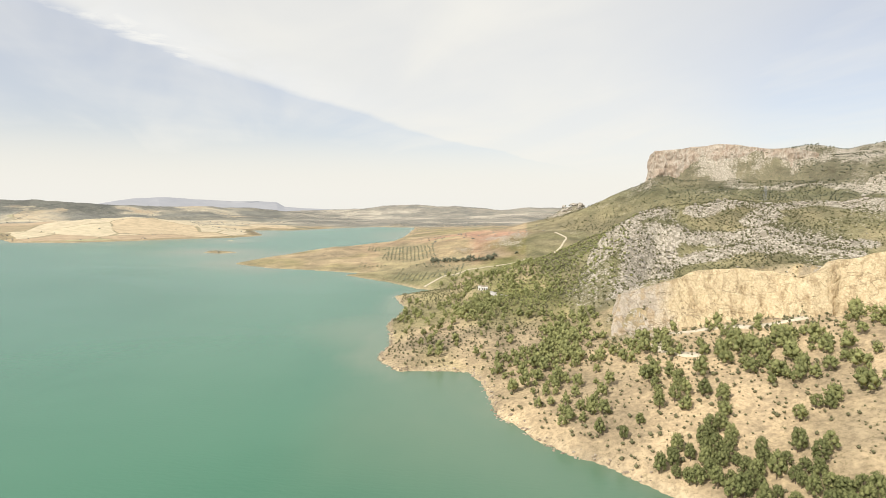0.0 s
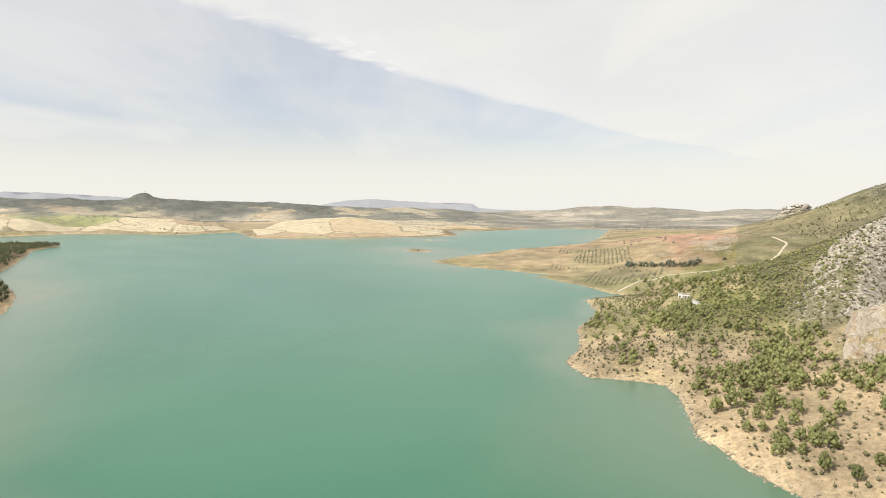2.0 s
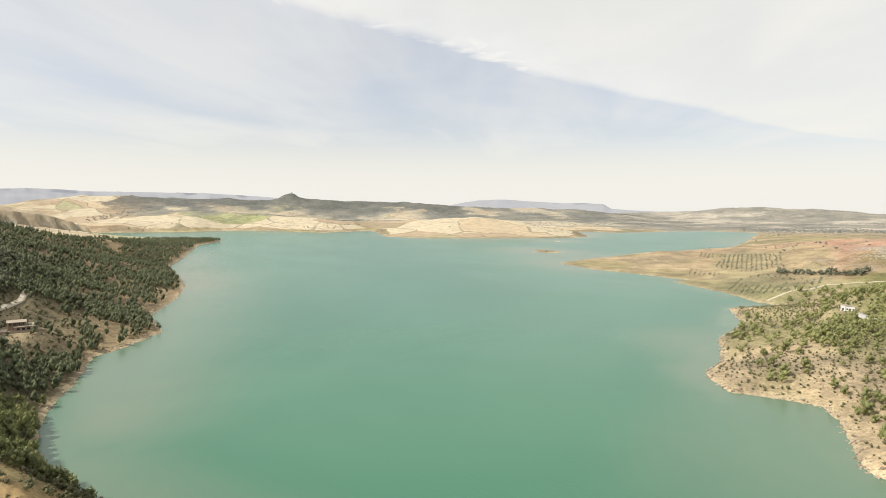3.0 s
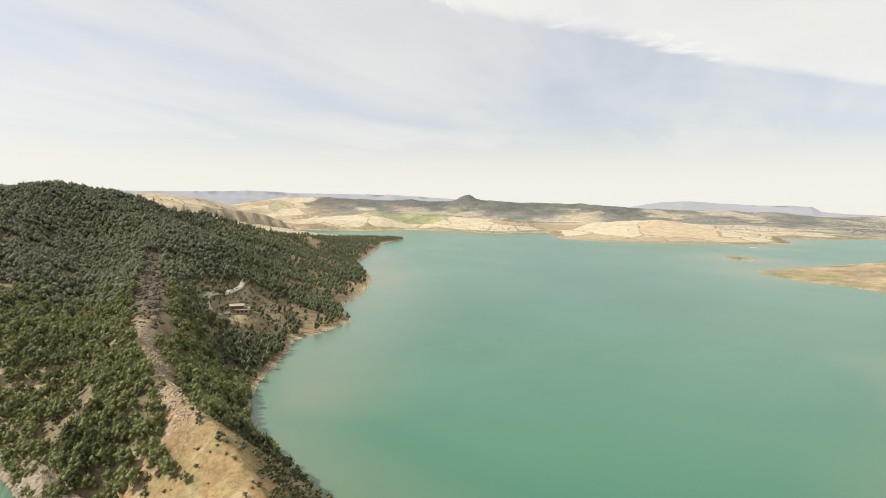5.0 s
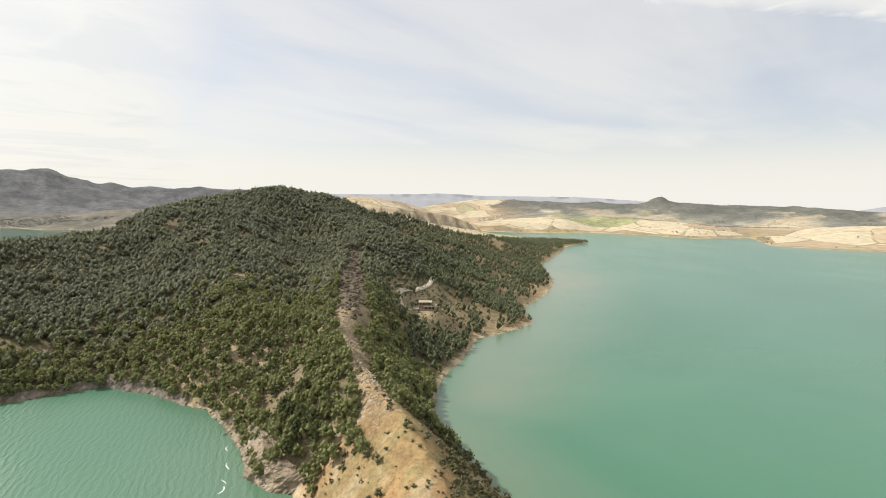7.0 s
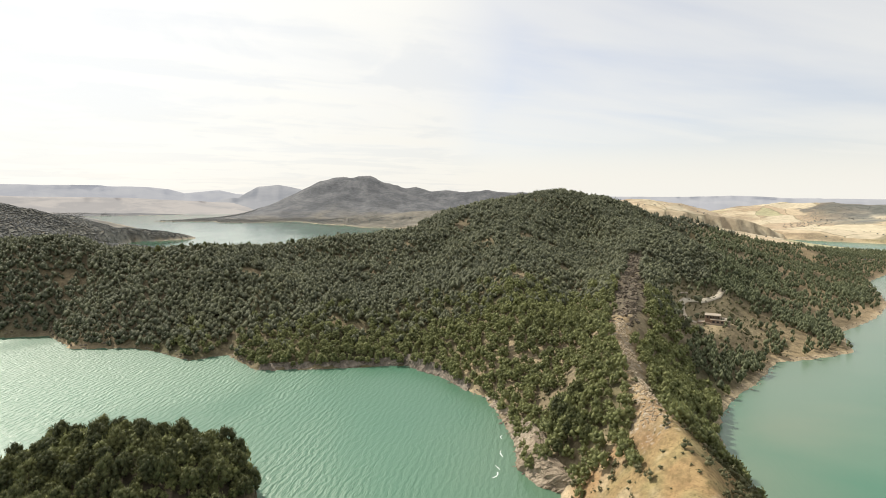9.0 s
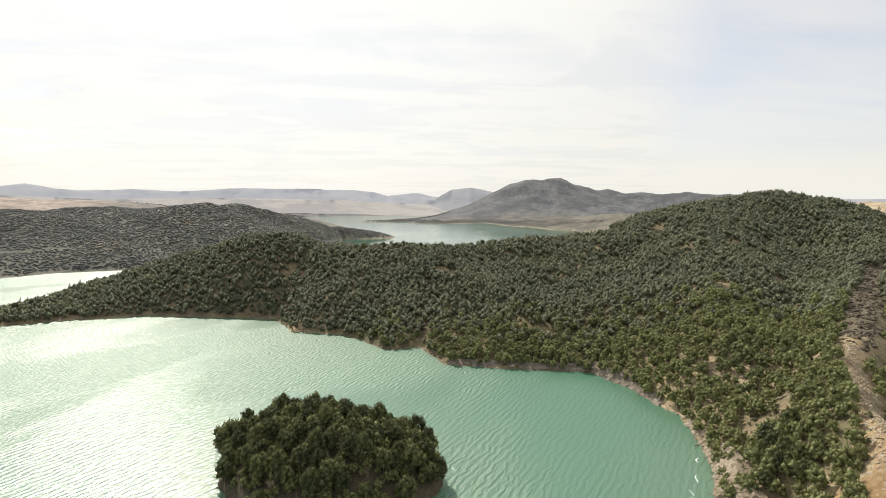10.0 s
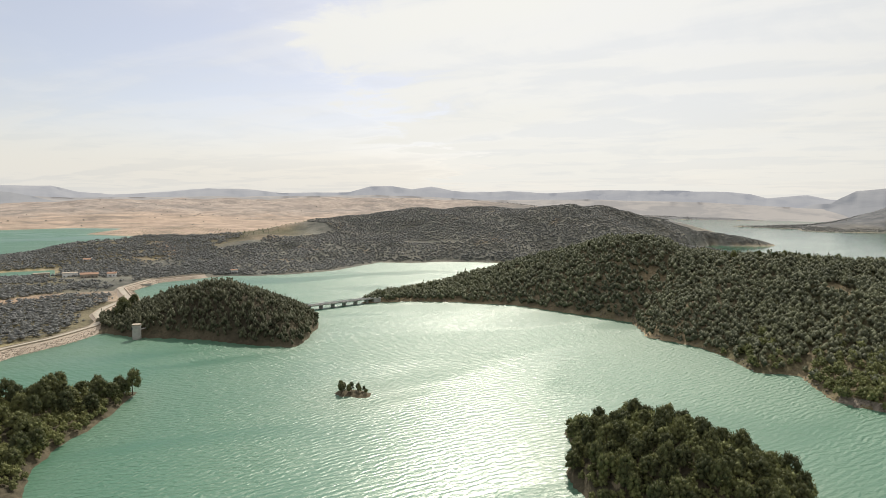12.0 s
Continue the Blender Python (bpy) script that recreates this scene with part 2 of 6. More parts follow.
def water_material():
    m, nt, bsdf = material("lake_water", 0.3, 1.0)
    bsdf.inputs["IOR"].default_value = 1.52
    where = node(nt, "ShaderNodeNewGeometry").outputs["Position"]
    drift = node(nt, "ShaderNodeTexNoise", {"Vector": node(nt, "ShaderNodeMapping", {"Vector": where, "Rotation": (0, 0, 0.5), "Scale": (0.004, 0.0016, 1)}).outputs[0],
                                           "Scale": 1.0, "Detail": 4.0, "Distortion": 1.2}).outputs[0]
    shoal = node(nt, "ShaderNodeAttribute", attribute_name="shoal").outputs["Fac"]
    open_water = blend(nt, ramp(nt, drift, 0.3, 0.7), (0.033, 0.152, 0.088), (0.056, 0.185, 0.112))
    silt = blend(nt, ramp(nt, drift, 0.35, 0.65), (0.16, 0.22, 0.15), (0.21, 0.22, 0.145))
    side = node(nt, "ShaderNodeSeparateXYZ", {0: where}).outputs[1]
    cove_water = blend(nt, ramp(nt, drift, 0.3, 0.7), (0.020, 0.122, 0.066), (0.034, 0.146, 0.082))
    open_water = blend(nt, ramp(nt, side, -70.0, -280.0), open_water, cove_water)
    nt.links.new(blend(nt, shoal, open_water, silt), bsdf.inputs["Base Color"])
    # wind waves a few metres long, their crests across the wind, and short ripples on them
    wind = node(nt, "ShaderNodeVectorRotate", {"Vector": where, "Angle": radians(7)}, rotation_type="Z_AXIS").outputs[0]

    def waves(along_wind, across, detail, bend):
        lanes = node(nt, "ShaderNodeMapping", {"Vector": wind, "Scale": (along_wind, across, 1)}).outputs[0]
        return node(nt, "ShaderNodeTexNoise", {"Vector": lanes, "Scale": 1.0, "Detail": detail, "Roughness": 0.5, "Distortion": bend}).outputs[0]
    ripple = node(nt, "ShaderNodeTexWave", {"Vector": wind, "Scale": 0.105, "Distortion": 7.5, "Detail": 2.0, "Detail Scale": 1.1, "Detail Roughness": 0.55}, wave_type="BANDS", bands_direction="Y").outputs["Fac"]
    chop = waves(0.22, 1.0, 2.0, 0.5)
    fine = waves(0.6, 1.5, 2.0, 0.0)
    gust = waves(0.004, 0.011, 4.0, 0.8)
    # calm on the broad lake, ruffled in the cove
    lee = ramp(nt, node(nt, "ShaderNodeSeparateXYZ", {0: where}).outputs[1], 70.0, -60.0, 0.07, 1.0)
    blow = sums(nt, "MULTIPLY", ramp(nt, gust, 0.40, 0.56, 0.42, 1.0), lee)
    high = sums(nt, "ADD", sums(nt, "MULTIPLY_ADD", ripple, 0.22, sums(nt, "MULTIPLY", chop, 0.55)), sums(nt, "MULTIPLY", fine, 0.22))
    # sheltered and smooth on the western arm
    arm = ramp(nt, node(nt, "ShaderNodeSeparateXYZ", {0: where}).outputs[0], -750.0, -1150.0)
    arm = sums(nt, "MULTIPLY", arm, ramp(nt, side, 0.0, -100.0))
    nt.links.new(sums(nt, "MULTIPLY_ADD", arm, 0.5, sums(nt, "MULTIPLY_ADD", lee, 0.41, 0.38)), bsdf.inputs["Specular IOR Level"])
    blow = sums(nt, "MULTIPLY", blow, sums(nt, "MULTIPLY_ADD", arm, -0.92, 1.0))
    nt.links.new(sums(nt, "SUBTRACT", sums(nt, "MULTIPLY_ADD", blow, 0.26, 0.245), sums(nt, "MULTIPLY", arm, 0.17)), bsdf.inputs["Roughness"])
    bsdf.inputs["Specular Tint"].default_value = (1.0, 0.965, 0.88, 1.0)
    rel = node(nt, "ShaderNodeBump", {"Height": high, "Strength": blow, "Distance": 0.9})
    nt.links.new(rel.outputs[0], bsdf.inputs["Normal"])
    return m


def leaf_material(name, dark, light, rough=0.75):
    m, nt, bsdf = material(name, rough, 0.25)
    each = node(nt, "ShaderNodeNewGeometry").outputs["Random Per Island"]
    tree = node(nt, "ShaderNodeAttribute", attribute_name="tone").outputs["Fac"]
    one = node(nt, "ShaderNodeObjectInfo").outputs["Random"]
    where = node(nt, "ShaderNodeNewGeometry").outputs["Position"]
    fine = node(nt, "ShaderNodeTexNoise", {"Vector": where, "Scale": 1.6, "Detail": 3.0, "Roughness": 0.7}).outputs[0]
    fac = sums(nt, "ADD", sums(nt, "MULTIPLY_ADD", each, 0.42, -0.10), sums(nt, "MULTIPLY", sums(nt, "ADD", tree, one), 0.42))
    fac = sums(nt, "ADD", fac, sums(nt, "MULTIPLY", sums(nt, "SUBTRACT", fine, 0.5), 0.6))
    nt.links.new(blend(nt, ramp(nt, fac, 0.0, 1.0), dark, light), bsdf.inputs["Base Color"])
    # thin needles let some of the sun through
    through_leaf = node(nt, "ShaderNodeBsdfTranslucent", {"Color": blend(nt, ramp(nt, fac, 0.0, 1.0), dark, light)})
    mixed = node(nt, "ShaderNodeMixShader", {0: 0.20, 1: bsdf.outputs[0], 2: through_leaf.outputs[0]})
    nt.links.new(mixed.outputs[0], nt.nodes["Material Output"].inputs[0])
    return m


def far_haze_material(name, low, high):
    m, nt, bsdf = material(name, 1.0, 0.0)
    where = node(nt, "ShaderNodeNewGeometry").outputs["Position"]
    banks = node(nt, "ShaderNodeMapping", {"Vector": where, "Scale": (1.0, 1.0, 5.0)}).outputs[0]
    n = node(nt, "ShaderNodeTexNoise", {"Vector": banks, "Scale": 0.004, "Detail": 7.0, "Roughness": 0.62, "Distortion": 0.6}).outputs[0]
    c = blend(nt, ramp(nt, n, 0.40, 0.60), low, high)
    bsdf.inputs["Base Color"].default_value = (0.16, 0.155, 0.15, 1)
    # haze of distance: its pale colour is given off as a glow
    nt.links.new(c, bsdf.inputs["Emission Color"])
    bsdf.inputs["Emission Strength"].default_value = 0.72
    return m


GROUND, WATER = ground_material(), water_material()
PINE = leaf_material("pine_needles", (0.068, 0.080, 0.040), (0.245, 0.257, 0.104))
# pine green greyed and paled: distance haze put into the leaf colour
HAZED_GREY_PINE = leaf_material("hazed_grey_pine_needles", (0.092, 0.100, 0.068), (0.178, 0.186, 0.128))
YOUNG_PINE = leaf_material("young_pine_needles", (0.062, 0.075, 0.044), (0.192, 0.210, 0.112))
# same pines higher up, lightened in colour for the haze before them
HAZED_HILL_PINE = leaf_material("hazed_hill_pine_needles", (0.124, 0.132, 0.086), (0.238, 0.245, 0.140))
ISLAND_PINE = leaf_material("bushy_pine_needles", (0.064, 0.073, 0.034), (0.268, 0.274, 0.110))
# darker copy of the pine leaves: the knoll's backlit shade in the colour
SHADED_KNOLL_PINE = leaf_material("shaded_knoll_pine_needles", (0.042, 0.048, 0.032), (0.150, 0.152, 0.092))
SCRUB = leaf_material("scrub_leaves", (0.095, 0.10, 0.050), (0.225, 0.215, 0.118), 0.85)
# farther woods, paler still with haze painted into the needles
HAZED_PINE = leaf_material("hazed_pine_needles", (0.200, 0.203, 0.194), (0.248, 0.250, 0.233))
OLIVE = leaf_material("olive_leaves", (0.205, 0.208, 0.138), (0.33, 0.328, 0.225))
# lighter copy of the pine leaves for the front-lit east slope
SUNLIT_PINE = leaf_material("sunlit_pine_needles", (0.155, 0.170, 0.068), (0.355, 0.360, 0.150))
BARK = mottled("bark", (0.10, 0.075, 0.055), (0.19, 0.15, 0.11), 0.5)
LIMESTONE = mottled("grey_limestone", (0.29, 0.26, 0.22), (0.50, 0.455, 0.385), 4.0, bump=0.8)
CONCRETE = mottled("concrete", (0.36, 0.34, 0.31), (0.50, 0.48, 0.44), 3.0, bump=0.15)


# ---- the lie of the land ----
# shores of the reservoir, round its edge
EAST_SHORE = [(74, 202), (61, 220), (50, 228), (40, 242), (32, 260), (26, 270), (25, 294), (22, 322), (16, 340), (-4, 342), (-24, 339),
              (-35, 354), (-41, 371), (-36, 400), (-39, 439), (-44, 469), (-38, 504), (-34, 545), (-49, 609), (-29, 629), (-5, 651),
              (-28, 666), (-64, 714), (-104, 753), (-128, 779), (-110, 800), (-187, 831), (-247, 846), (-318, 899), (-300, 990),
              (-230, 1110), (-145, 1225), (-124, 1379), (-106, 1596), (-98, 2080)]
FAR_SHORE = [(-102, 2166), (-258, 2173), (-363, 2058), (-474, 1876), (-600, 1850), (-488, 1599), (-540, 1480), (-620, 1440), (-703, 1355),
             (-797, 1270), (-917, 1256), (-1135, 1469), (-1172, 1283), (-1346, 1267), (-1456, 1198), (-1497, 1051), (-1589, 944),
             (-1680, 860), (-1640, 760), (-1480, 800), (-1300, 870), (-1200, 900)]
PENINSULA_SHORE = [(-1118, 900), (-1060, 790), (-848, 599), (-764, 517), (-654, 458), (-590, 420), (-520, 362), (-463, 296), (-400, 265),
                   (-381, 230), (-371, 199), (-327, 166), (-303, 143), (-277, 124), (-253, 112), (-222, 103), (-200, 101), (-180, 101),
                   (-164, 100), (-135, 97), (-100, 85), (-84, 62), (-98, 42), (-140, 34), (-175, 36)]
COVE_SHORE = [(-201, 35), (-204, 26), (-216, 23), (-237, 24), (-256, 22), (-278, 18), (-295, 13), (-305, 5), (-328, -10), (-350, -32),
              (-348, -45), (-342, -68), (-334, -118), (-367, -148), (-352, -166), (-369, -192), (-380, -216), (-376, -256), (-410, -294),
              (-400, -335), (-380, -402), (-340, -448), (-300, -473), (-262, -485)]
CHANNEL_SHORE = [(-285, -505), (-336, -522), (-390, -564), (-484, -581), (-610, -640), (-735, -680), (-735, -700), (-628, -662),
                 (-579, -710), (-550, -736), (-490, -745), (-446, -774), (-347, -718), (-290, -710), (-245, -712), (-208, -730)]
DAM_SHORE = [(-186, -727), (-130, -711), (-101, -670), (-97, -662), (-94, -605), (-88, -583), (-69, -550), (-62, -533), (-62, -504),
             (-55, -480), (-24, -450), (3, -433), (32, -396), (45, -385), (35, -350), (0, -338), (-35, -335), (-48, -322), (-29, -290), (-11, -267), (-3, -252), (0, -229), (25, -170),
             (70, -110), (130, -20), (140, 80), (115, 150), (90, 185)]
LAKES = [EAST_SHORE + FAR_SHORE + PENINSULA_SHORE + COVE_SHORE + CHANNEL_SHORE + DAM_SHORE,
         [(-1050, -450), (-1000, -600), (-1180, -690), (-1292, -735), (-1335, -685), (-1412, -648), (-1478, -676), (-1520, -790),
          (-1880, -1050), (-2400, -1480), (-2895, -1887), (-3053, -1758), (-3204, -1633), (-3415, -1597), (-3735, -1718), (-4200, -1960),
          (-4400, -1890), (-3886, -1768), (-3900, -1513), (-3472, -1281), (-3317, -1224), (-2847, -1202), (-2519, -1230), (-2395, -1266),
          (-2377, -1161), (-2434, -1027), (-2292, -950), (-2318, -854), (-2522, -712), (-2280, -546), (-2222, -441), (-2049, -341),
          (-2073, -268), (-1985, -205), (-1700, -250), (-1350, -330)],
         [(23, -1818), (-47, -1846), (-135, -1873), (-248, -1806), (-137, -1595), (-254, -1446), (-129, -1296), (-28, -1145), (15, -1080),
          (200, -1000), (500, -1100), (600, -1700), (200, -1850)],
         [(5, -889), (-44, -888), (-40, -817), (5, -831), (60, -850)]]
ISLANDS = [[(-50, -474), (-70, -447), (-101, -422), (-125, -388), (-147, -365), (-159, -375), (-190, -420), (-200, -455), (-197, -485),
            (-170, -520), (-120, -545), (-75, -545), (-50, -510)],
           [(-190, -168), (-177, -150), (-161, -141), (-148, -118), (-152, -90), (-168, -70), (-188, -67), (-215, -80), (-221, -100),
            (-218, -125), (-207, -148)],
           [(-129, -268), (-130, -261), (-140, -252), (-145, -256), (-143, -265), (-135, -272)],
           [(-443, 1085), (-433, 1120), (-382, 1091), (-400, 1060)],
           [(-512, 1370), (-500, 1392), (-490, 1385), (-500, 1366)]]
# ridges: east, north, height of the crest and width of the flank
SPINE = [(-91, 41, 24, 26), (-129, 51, 31, 30), (-165, 58, 33, 32), (-251, 75, 39, 34), (-314, 84, 43, 38), (-415, 114, 49, 50), (-501, 141,
    54, 75), (-593, 181, 72, 105), (-710, 120, 98, 150), (-689, 43, 96, 150), (-660, 5, 73, 140), (-617, -65, 63, 135), (-578, -120, 60,
    130), (-530, -180, 52, 130), (-502, -224, 58, 120), (-482, -260, 58, 110), (-470, -299, 66, 110), (-468, -346, 72, 100), (-463, -384, 60, 85),
    (-457, -430, 23, 68), (-440, -464, 9, 52), (-390, -488, 5, 45), (-330, -484, 4, 40)]
NORTH_SPUR = [(-710, 120, 98, 150), (-743, 237, 80, 130), (-784, 329, 64, 120), (-841, 442, 48, 110), (-913, 577, 34, 100), (-998, 752, 12,
    80)]
ROCK_HILL = [(113, 379, 34, 30), (128, 421, 46, 40), (150, 511, 84, 50), (190, 535, 95, 80), (251, 567,
    99, 140), (343, 587, 104, 180), (429, 578, 111, 200),
    (547, 528, 118, 220), (645, 403, 118, 220)]
RIM = [(118, 353, 42, 35), (131, 362, 52, 45), (167, 364, 59, 60), (193, 356, 62,
    60), (230, 345, 69, 65), (259, 331, 78, 70), (297,
    268, 82, 150), (286, 165, 82, 130)]
BENCH = [(58, 400, 13, 70), (131, 325, 23, 90), (165, 286, 25, 90), (166, 213, 26, 80), (176, 148, 34, 90), (216, 79, 40, 90), (226, -82,
    40, 120), (130, -225, 30, 90)]
EAST_FIELDS = [(-22, 1250, 36, 180), (65, 1248, 42, 180), (134, 1092, 46, 170), (189, 911, 50, 150)]
APRON = [(439, 1234, 150, 200), (379, 1264, 112, 180), (331, 1309, 95, 180), (271, 1394, 70, 180), (165, 1491, 44, 200), (-0, 1700, 30,
    220)]
MESA_FOOT = [(439, 1234, 150, 160), (557, 1141, 152, 230), (652, 1043, 150, 240), (803, 892, 150, 260), (1039, 600, 150, 260)]
KNOLL_A = [(334, 1483, 104, 46), (296, 1470, 97, 46), (235, 1482, 60, 60)]
OLIVE_POINT = [(-292, 956, 10, 60), (-222, 1047, 22, 80), (-156, 1109, 25, 85), (-60, 1148, 28, 100)]
WHEAT = [(-1907, 1286, 52, 240), (-1594, 1367, 62, 260), (-1281, 1403, 52, 200), (-1073, 1568, 52, 200), (-796, 1670, 53, 180), (-639, 1640,
    37, 150), (-534, 1927, 22, 150)]
DARK_HILLS = [(-2914, 1549, 98, 320), (-2662, 1864, 94, 320), (-2336, 2038, 90, 250), (-2125, 2118, 100, 150), (-1980, 2254, 90, 240),
    (-1805, 2396, 80, 260), (-1579, 2432, 72, 260), (-1315, 2696, 60, 260), (-989, 3043, 50, 260)]
TAN_HILL = [(-1674, 295, 95, 240), (-1627, 491, 112, 260), (-1607, 553, 103, 240), (-1568, 656, 84, 220), (-1639, 961, 36, 200)]
EAST_RANGE = [(-608, 3447, 38, 200), (-445, 3472, 44, 260), (-281, 3489, 64, 280), (-147, 3497, 72, 300), (49, 3500, 68, 300), (317, 3486,
    52, 300), (511, 3462, 66, 300), (847, 3396, 60, 300), (1437, 3081, 90, 300)]
WEST_MOUNTAIN = [(-3111, -1102, 60, 160), (-3268, -937, 125, 220), (-3373, -723, 232, 330), (-3411, -516, 226, 330), (-3484, -335, 160,
    300), (-3496, -171, 160, 300), (-3497, 153, 152, 300), (-3474, 427, 140, 300)]
BROWN_HILLS = [(-2406, -600, 30, 150), (-2364, -417, 50, 160), (-2291, -200, 72, 180), (-2250, 0, 78, 200), (-2291, 200, 70, 220)]
MID_HILL = [(-148, -1050, 24, 140), (-285, -1063, 28, 150), (-383, -1060, 40, 160), (-501, -1075, 54, 170), (-643, -1049, 73, 190),
    (-780, -977, 87, 210), (-860, -907, 91, 210), (-932, -833, 98, 210), (-1061, -785, 68, 170), (-1143, -774, 56, 130),
    (-1223, -761, 44, 100), (-1333, -751, 27, 70), (-1387, -692, 16, 60), (-1433, -668, 10, 50)]
PLAIN_RISE = [(345, -3282, 24, 400), (-150, -3280, 36, 400), (-459, -3268, 66, 450), (-1129, -3101, 76, 500), (-1650, -2858, 78, 500), (-2185, -2605, 74, 500)]
DAM_HILL = [(-78, -494, 13, 34), (-103, -481, 22, 42), (-125, -455, 30, 46), (-144, -432, 26, 42), (-162, -404, 15, 34)]
RIDGES = [SPINE, NORTH_SPUR, ROCK_HILL, RIM, BENCH, EAST_FIELDS, APRON, MESA_FOOT, KNOLL_A, OLIVE_POINT, WHEAT, DARK_HILLS, TAN_HILL,
          EAST_RANGE, WEST_MOUNTAIN, BROWN_HILLS, MID_HILL, PLAIN_RISE, DAM_HILL,
          [(p[0], p[1], 5.5, 9) for p in [(10, -604), (-12, -622), (-27, -634), (-54, -643), (-80, -652)]], [(-195, -120, 17, 38), (-178, -100, 17, 38)], [(-134, -266, 2.2, 6), (-141, -257, 2.2, 6)],
          [(-425, 1090, 7, 22), (-405, 1085, 6, 20)], [(-505, 1378, 6, 10), (-495, 1380, 5, 10)], [(0, -310, 8, 30), (40, -280, 12, 40)],
          [(-2140, 2105, 124, 72), (-2112, 2130, 124, 72)], [(-328, 40, 33, 50), (-449, 40, 52, 80), (-598, 52, 82, 110)]]
MESA = [(430, 1228), (500, 1170), (560, 1130), (660, 1050), (800, 900), (1040, 600), (1500, 900), (1100, 1500), (760, 1600), (560, 1500), (452, 1330)]
QUARRY = [(99, 331), (120, 336), (144, 339), (170, 339), (191, 338), (193, 318), (206, 317), (223, 330), (242, 318), (258, 286), (240, 262), (205, 275), (180, 300), (150, 318), (120, 325), (100, 322)]
# levelled ground: place, radius, height
PADS = [(-398, 171, 24, 18.6), (36, 528, 15, 20.0), (-93, -757, 22, 4.0), (-83, -523, 10, 9.0)]


DAM_CREST = [(40, -402), (8, -442), (-18, -458), (-45, -485), (-52, -504), (-52, -535), (-59, -555), (-78, -587), (-84, -604), (-86, -665), (-92, -675),
             (-124, -719), (-183, -736)]


BERM = [(10, -604), (-12, -622), (-27, -634), (-54, -643), (-80, -652)]


def lattice(i, j, seed):
    h = (i.astype(np.int64) * 374761393 + j.astype(np.int64) * 668265263 + seed * 982451653) & 0xFFFFFFFF
    h = ((h ^ (h >> 13)) * 1274126177) & 0xFFFFFFFF
    return ((h ^ (h >> 16)) & 0xFFFF) / 65535.0


def wave(x, y, seed=0):
    """Smooth value noise, 0 to 1."""
    i, j = np.floor(x), np.floor(y)
    f, g = x - i, y - j
    f, g = f * f * (3 - 2 * f), g * g * (3 - 2 * g)
    a, b = lattice(i, j, seed), lattice(i + 1, j, seed)
    c, d = lattice(i, j + 1, seed), lattice(i + 1, j + 1, seed)
    return (a * (1 - f) + b * f) * (1 - g) + (c * (1 - f) + d * f) * g


def rough(x, y, size, octaves=4, seed=0):
    """Fractal noise, about -1 to 1, with hills of that size."""
    total, gain, norm = 0.0, 1.0, 0.0
    for k in range(octaves):
        total = total + gain * (wave(x / size * 2 ** k + 17.3 * k, y / size * 2 ** k - 9.1 * k, seed + k) * 2 - 1)
        norm += gain
        gain *= 0.5
    return total / norm * 1.4


def step(v, lo, hi):
    t = np.clip((v - lo) / (hi - lo), 0, 1)
    return t * t * (3 - 2 * t)


def inside(x, y, ring):
    """Metres inside a closed line; negative outside."""
    best, odd = np.full(x.shape, 1e12), np.zeros(x.shape, bool)
    for (ax, ay), (bx, by) in zip(ring, ring[1:] + ring[:1]):
        dx, dy = bx - ax, by - ay
        t = np.clip(((x - ax) * dx + (y - ay) * dy) / (dx * dx + dy * dy), 0, 1)
        best = np.minimum(best, (x - ax - t * dx) ** 2 + (y - ay - t * dy) ** 2)
        if dy:
            odd ^= ((ay > y) != (by > y)) & (x < (y - ay) / dy * dx + ax)
    return np.where(odd, 1, -1) * np.sqrt(best)


def along(x, y, line):
    """Distance from an open line of (x, y, ...)."""
    best = np.full(x.shape, 1e12)
    for a, b in zip(line, line[1:]):
        dx, dy = b[0] - a[0], b[1] - a[1]
        t = np.clip(((x - a[0]) * dx + (y - a[1]) * dy) / (dx * dx + dy * dy), 0, 1)
        best = np.minimum(best, (x - a[0] - t * dx) ** 2 + (y - a[1] - t * dy) ** 2)
    return np.sqrt(best)


def ridge(x, y, line):
    """Height that a ridge of (x, y, crest, flank) gives."""
    top = np.zeros(x.shape)
    for (ax, ay, az, aw), (bx, by, bz, bw) in zip(line, line[1:]):
        dx, dy = bx - ax, by - ay
        t = np.clip(((x - ax) * dx + (y - ay) * dy) / (dx * dx + dy * dy), 0, 1)
        d = np.hypot(x - ax - t * dx, y - ay - t * dy)
        top = np.maximum(top, (az + t * (bz - az)) * np.exp(-0.75 * (d / (aw + t * (bw - aw))) ** 1.5))
    return top


def shore(x, y):
    """Metres from the water's edge; negative on the lake."""
    sd = np.full(x.shape, 1e9)
    for ring in LAKES:
        sd = np.minimum(sd, -inside(x, y, ring))
    for ring in ISLANDS:
        sd = np.maximum(sd, inside(x, y, ring))
    far = np.clip(np.hypot(x, y) / 600, 0.5, 4)
    return sd + 2.2 * far * rough(x, y, 26, 3, 5) * step(np.abs(sd), 0, 6) + 1.2 * rough(x, y, 7, 2, 9)


def sector(az, far, az0, az1, far0, far1, soft_az, soft_far):
    return (step(az, az0 - soft_az, az0 + soft_az) * step(az, az1 + soft_az, az1 - soft_az)
            * step(far, far0 - soft_far, far0 + soft_far) * step(far, far1 + soft_far, far1 - soft_far))


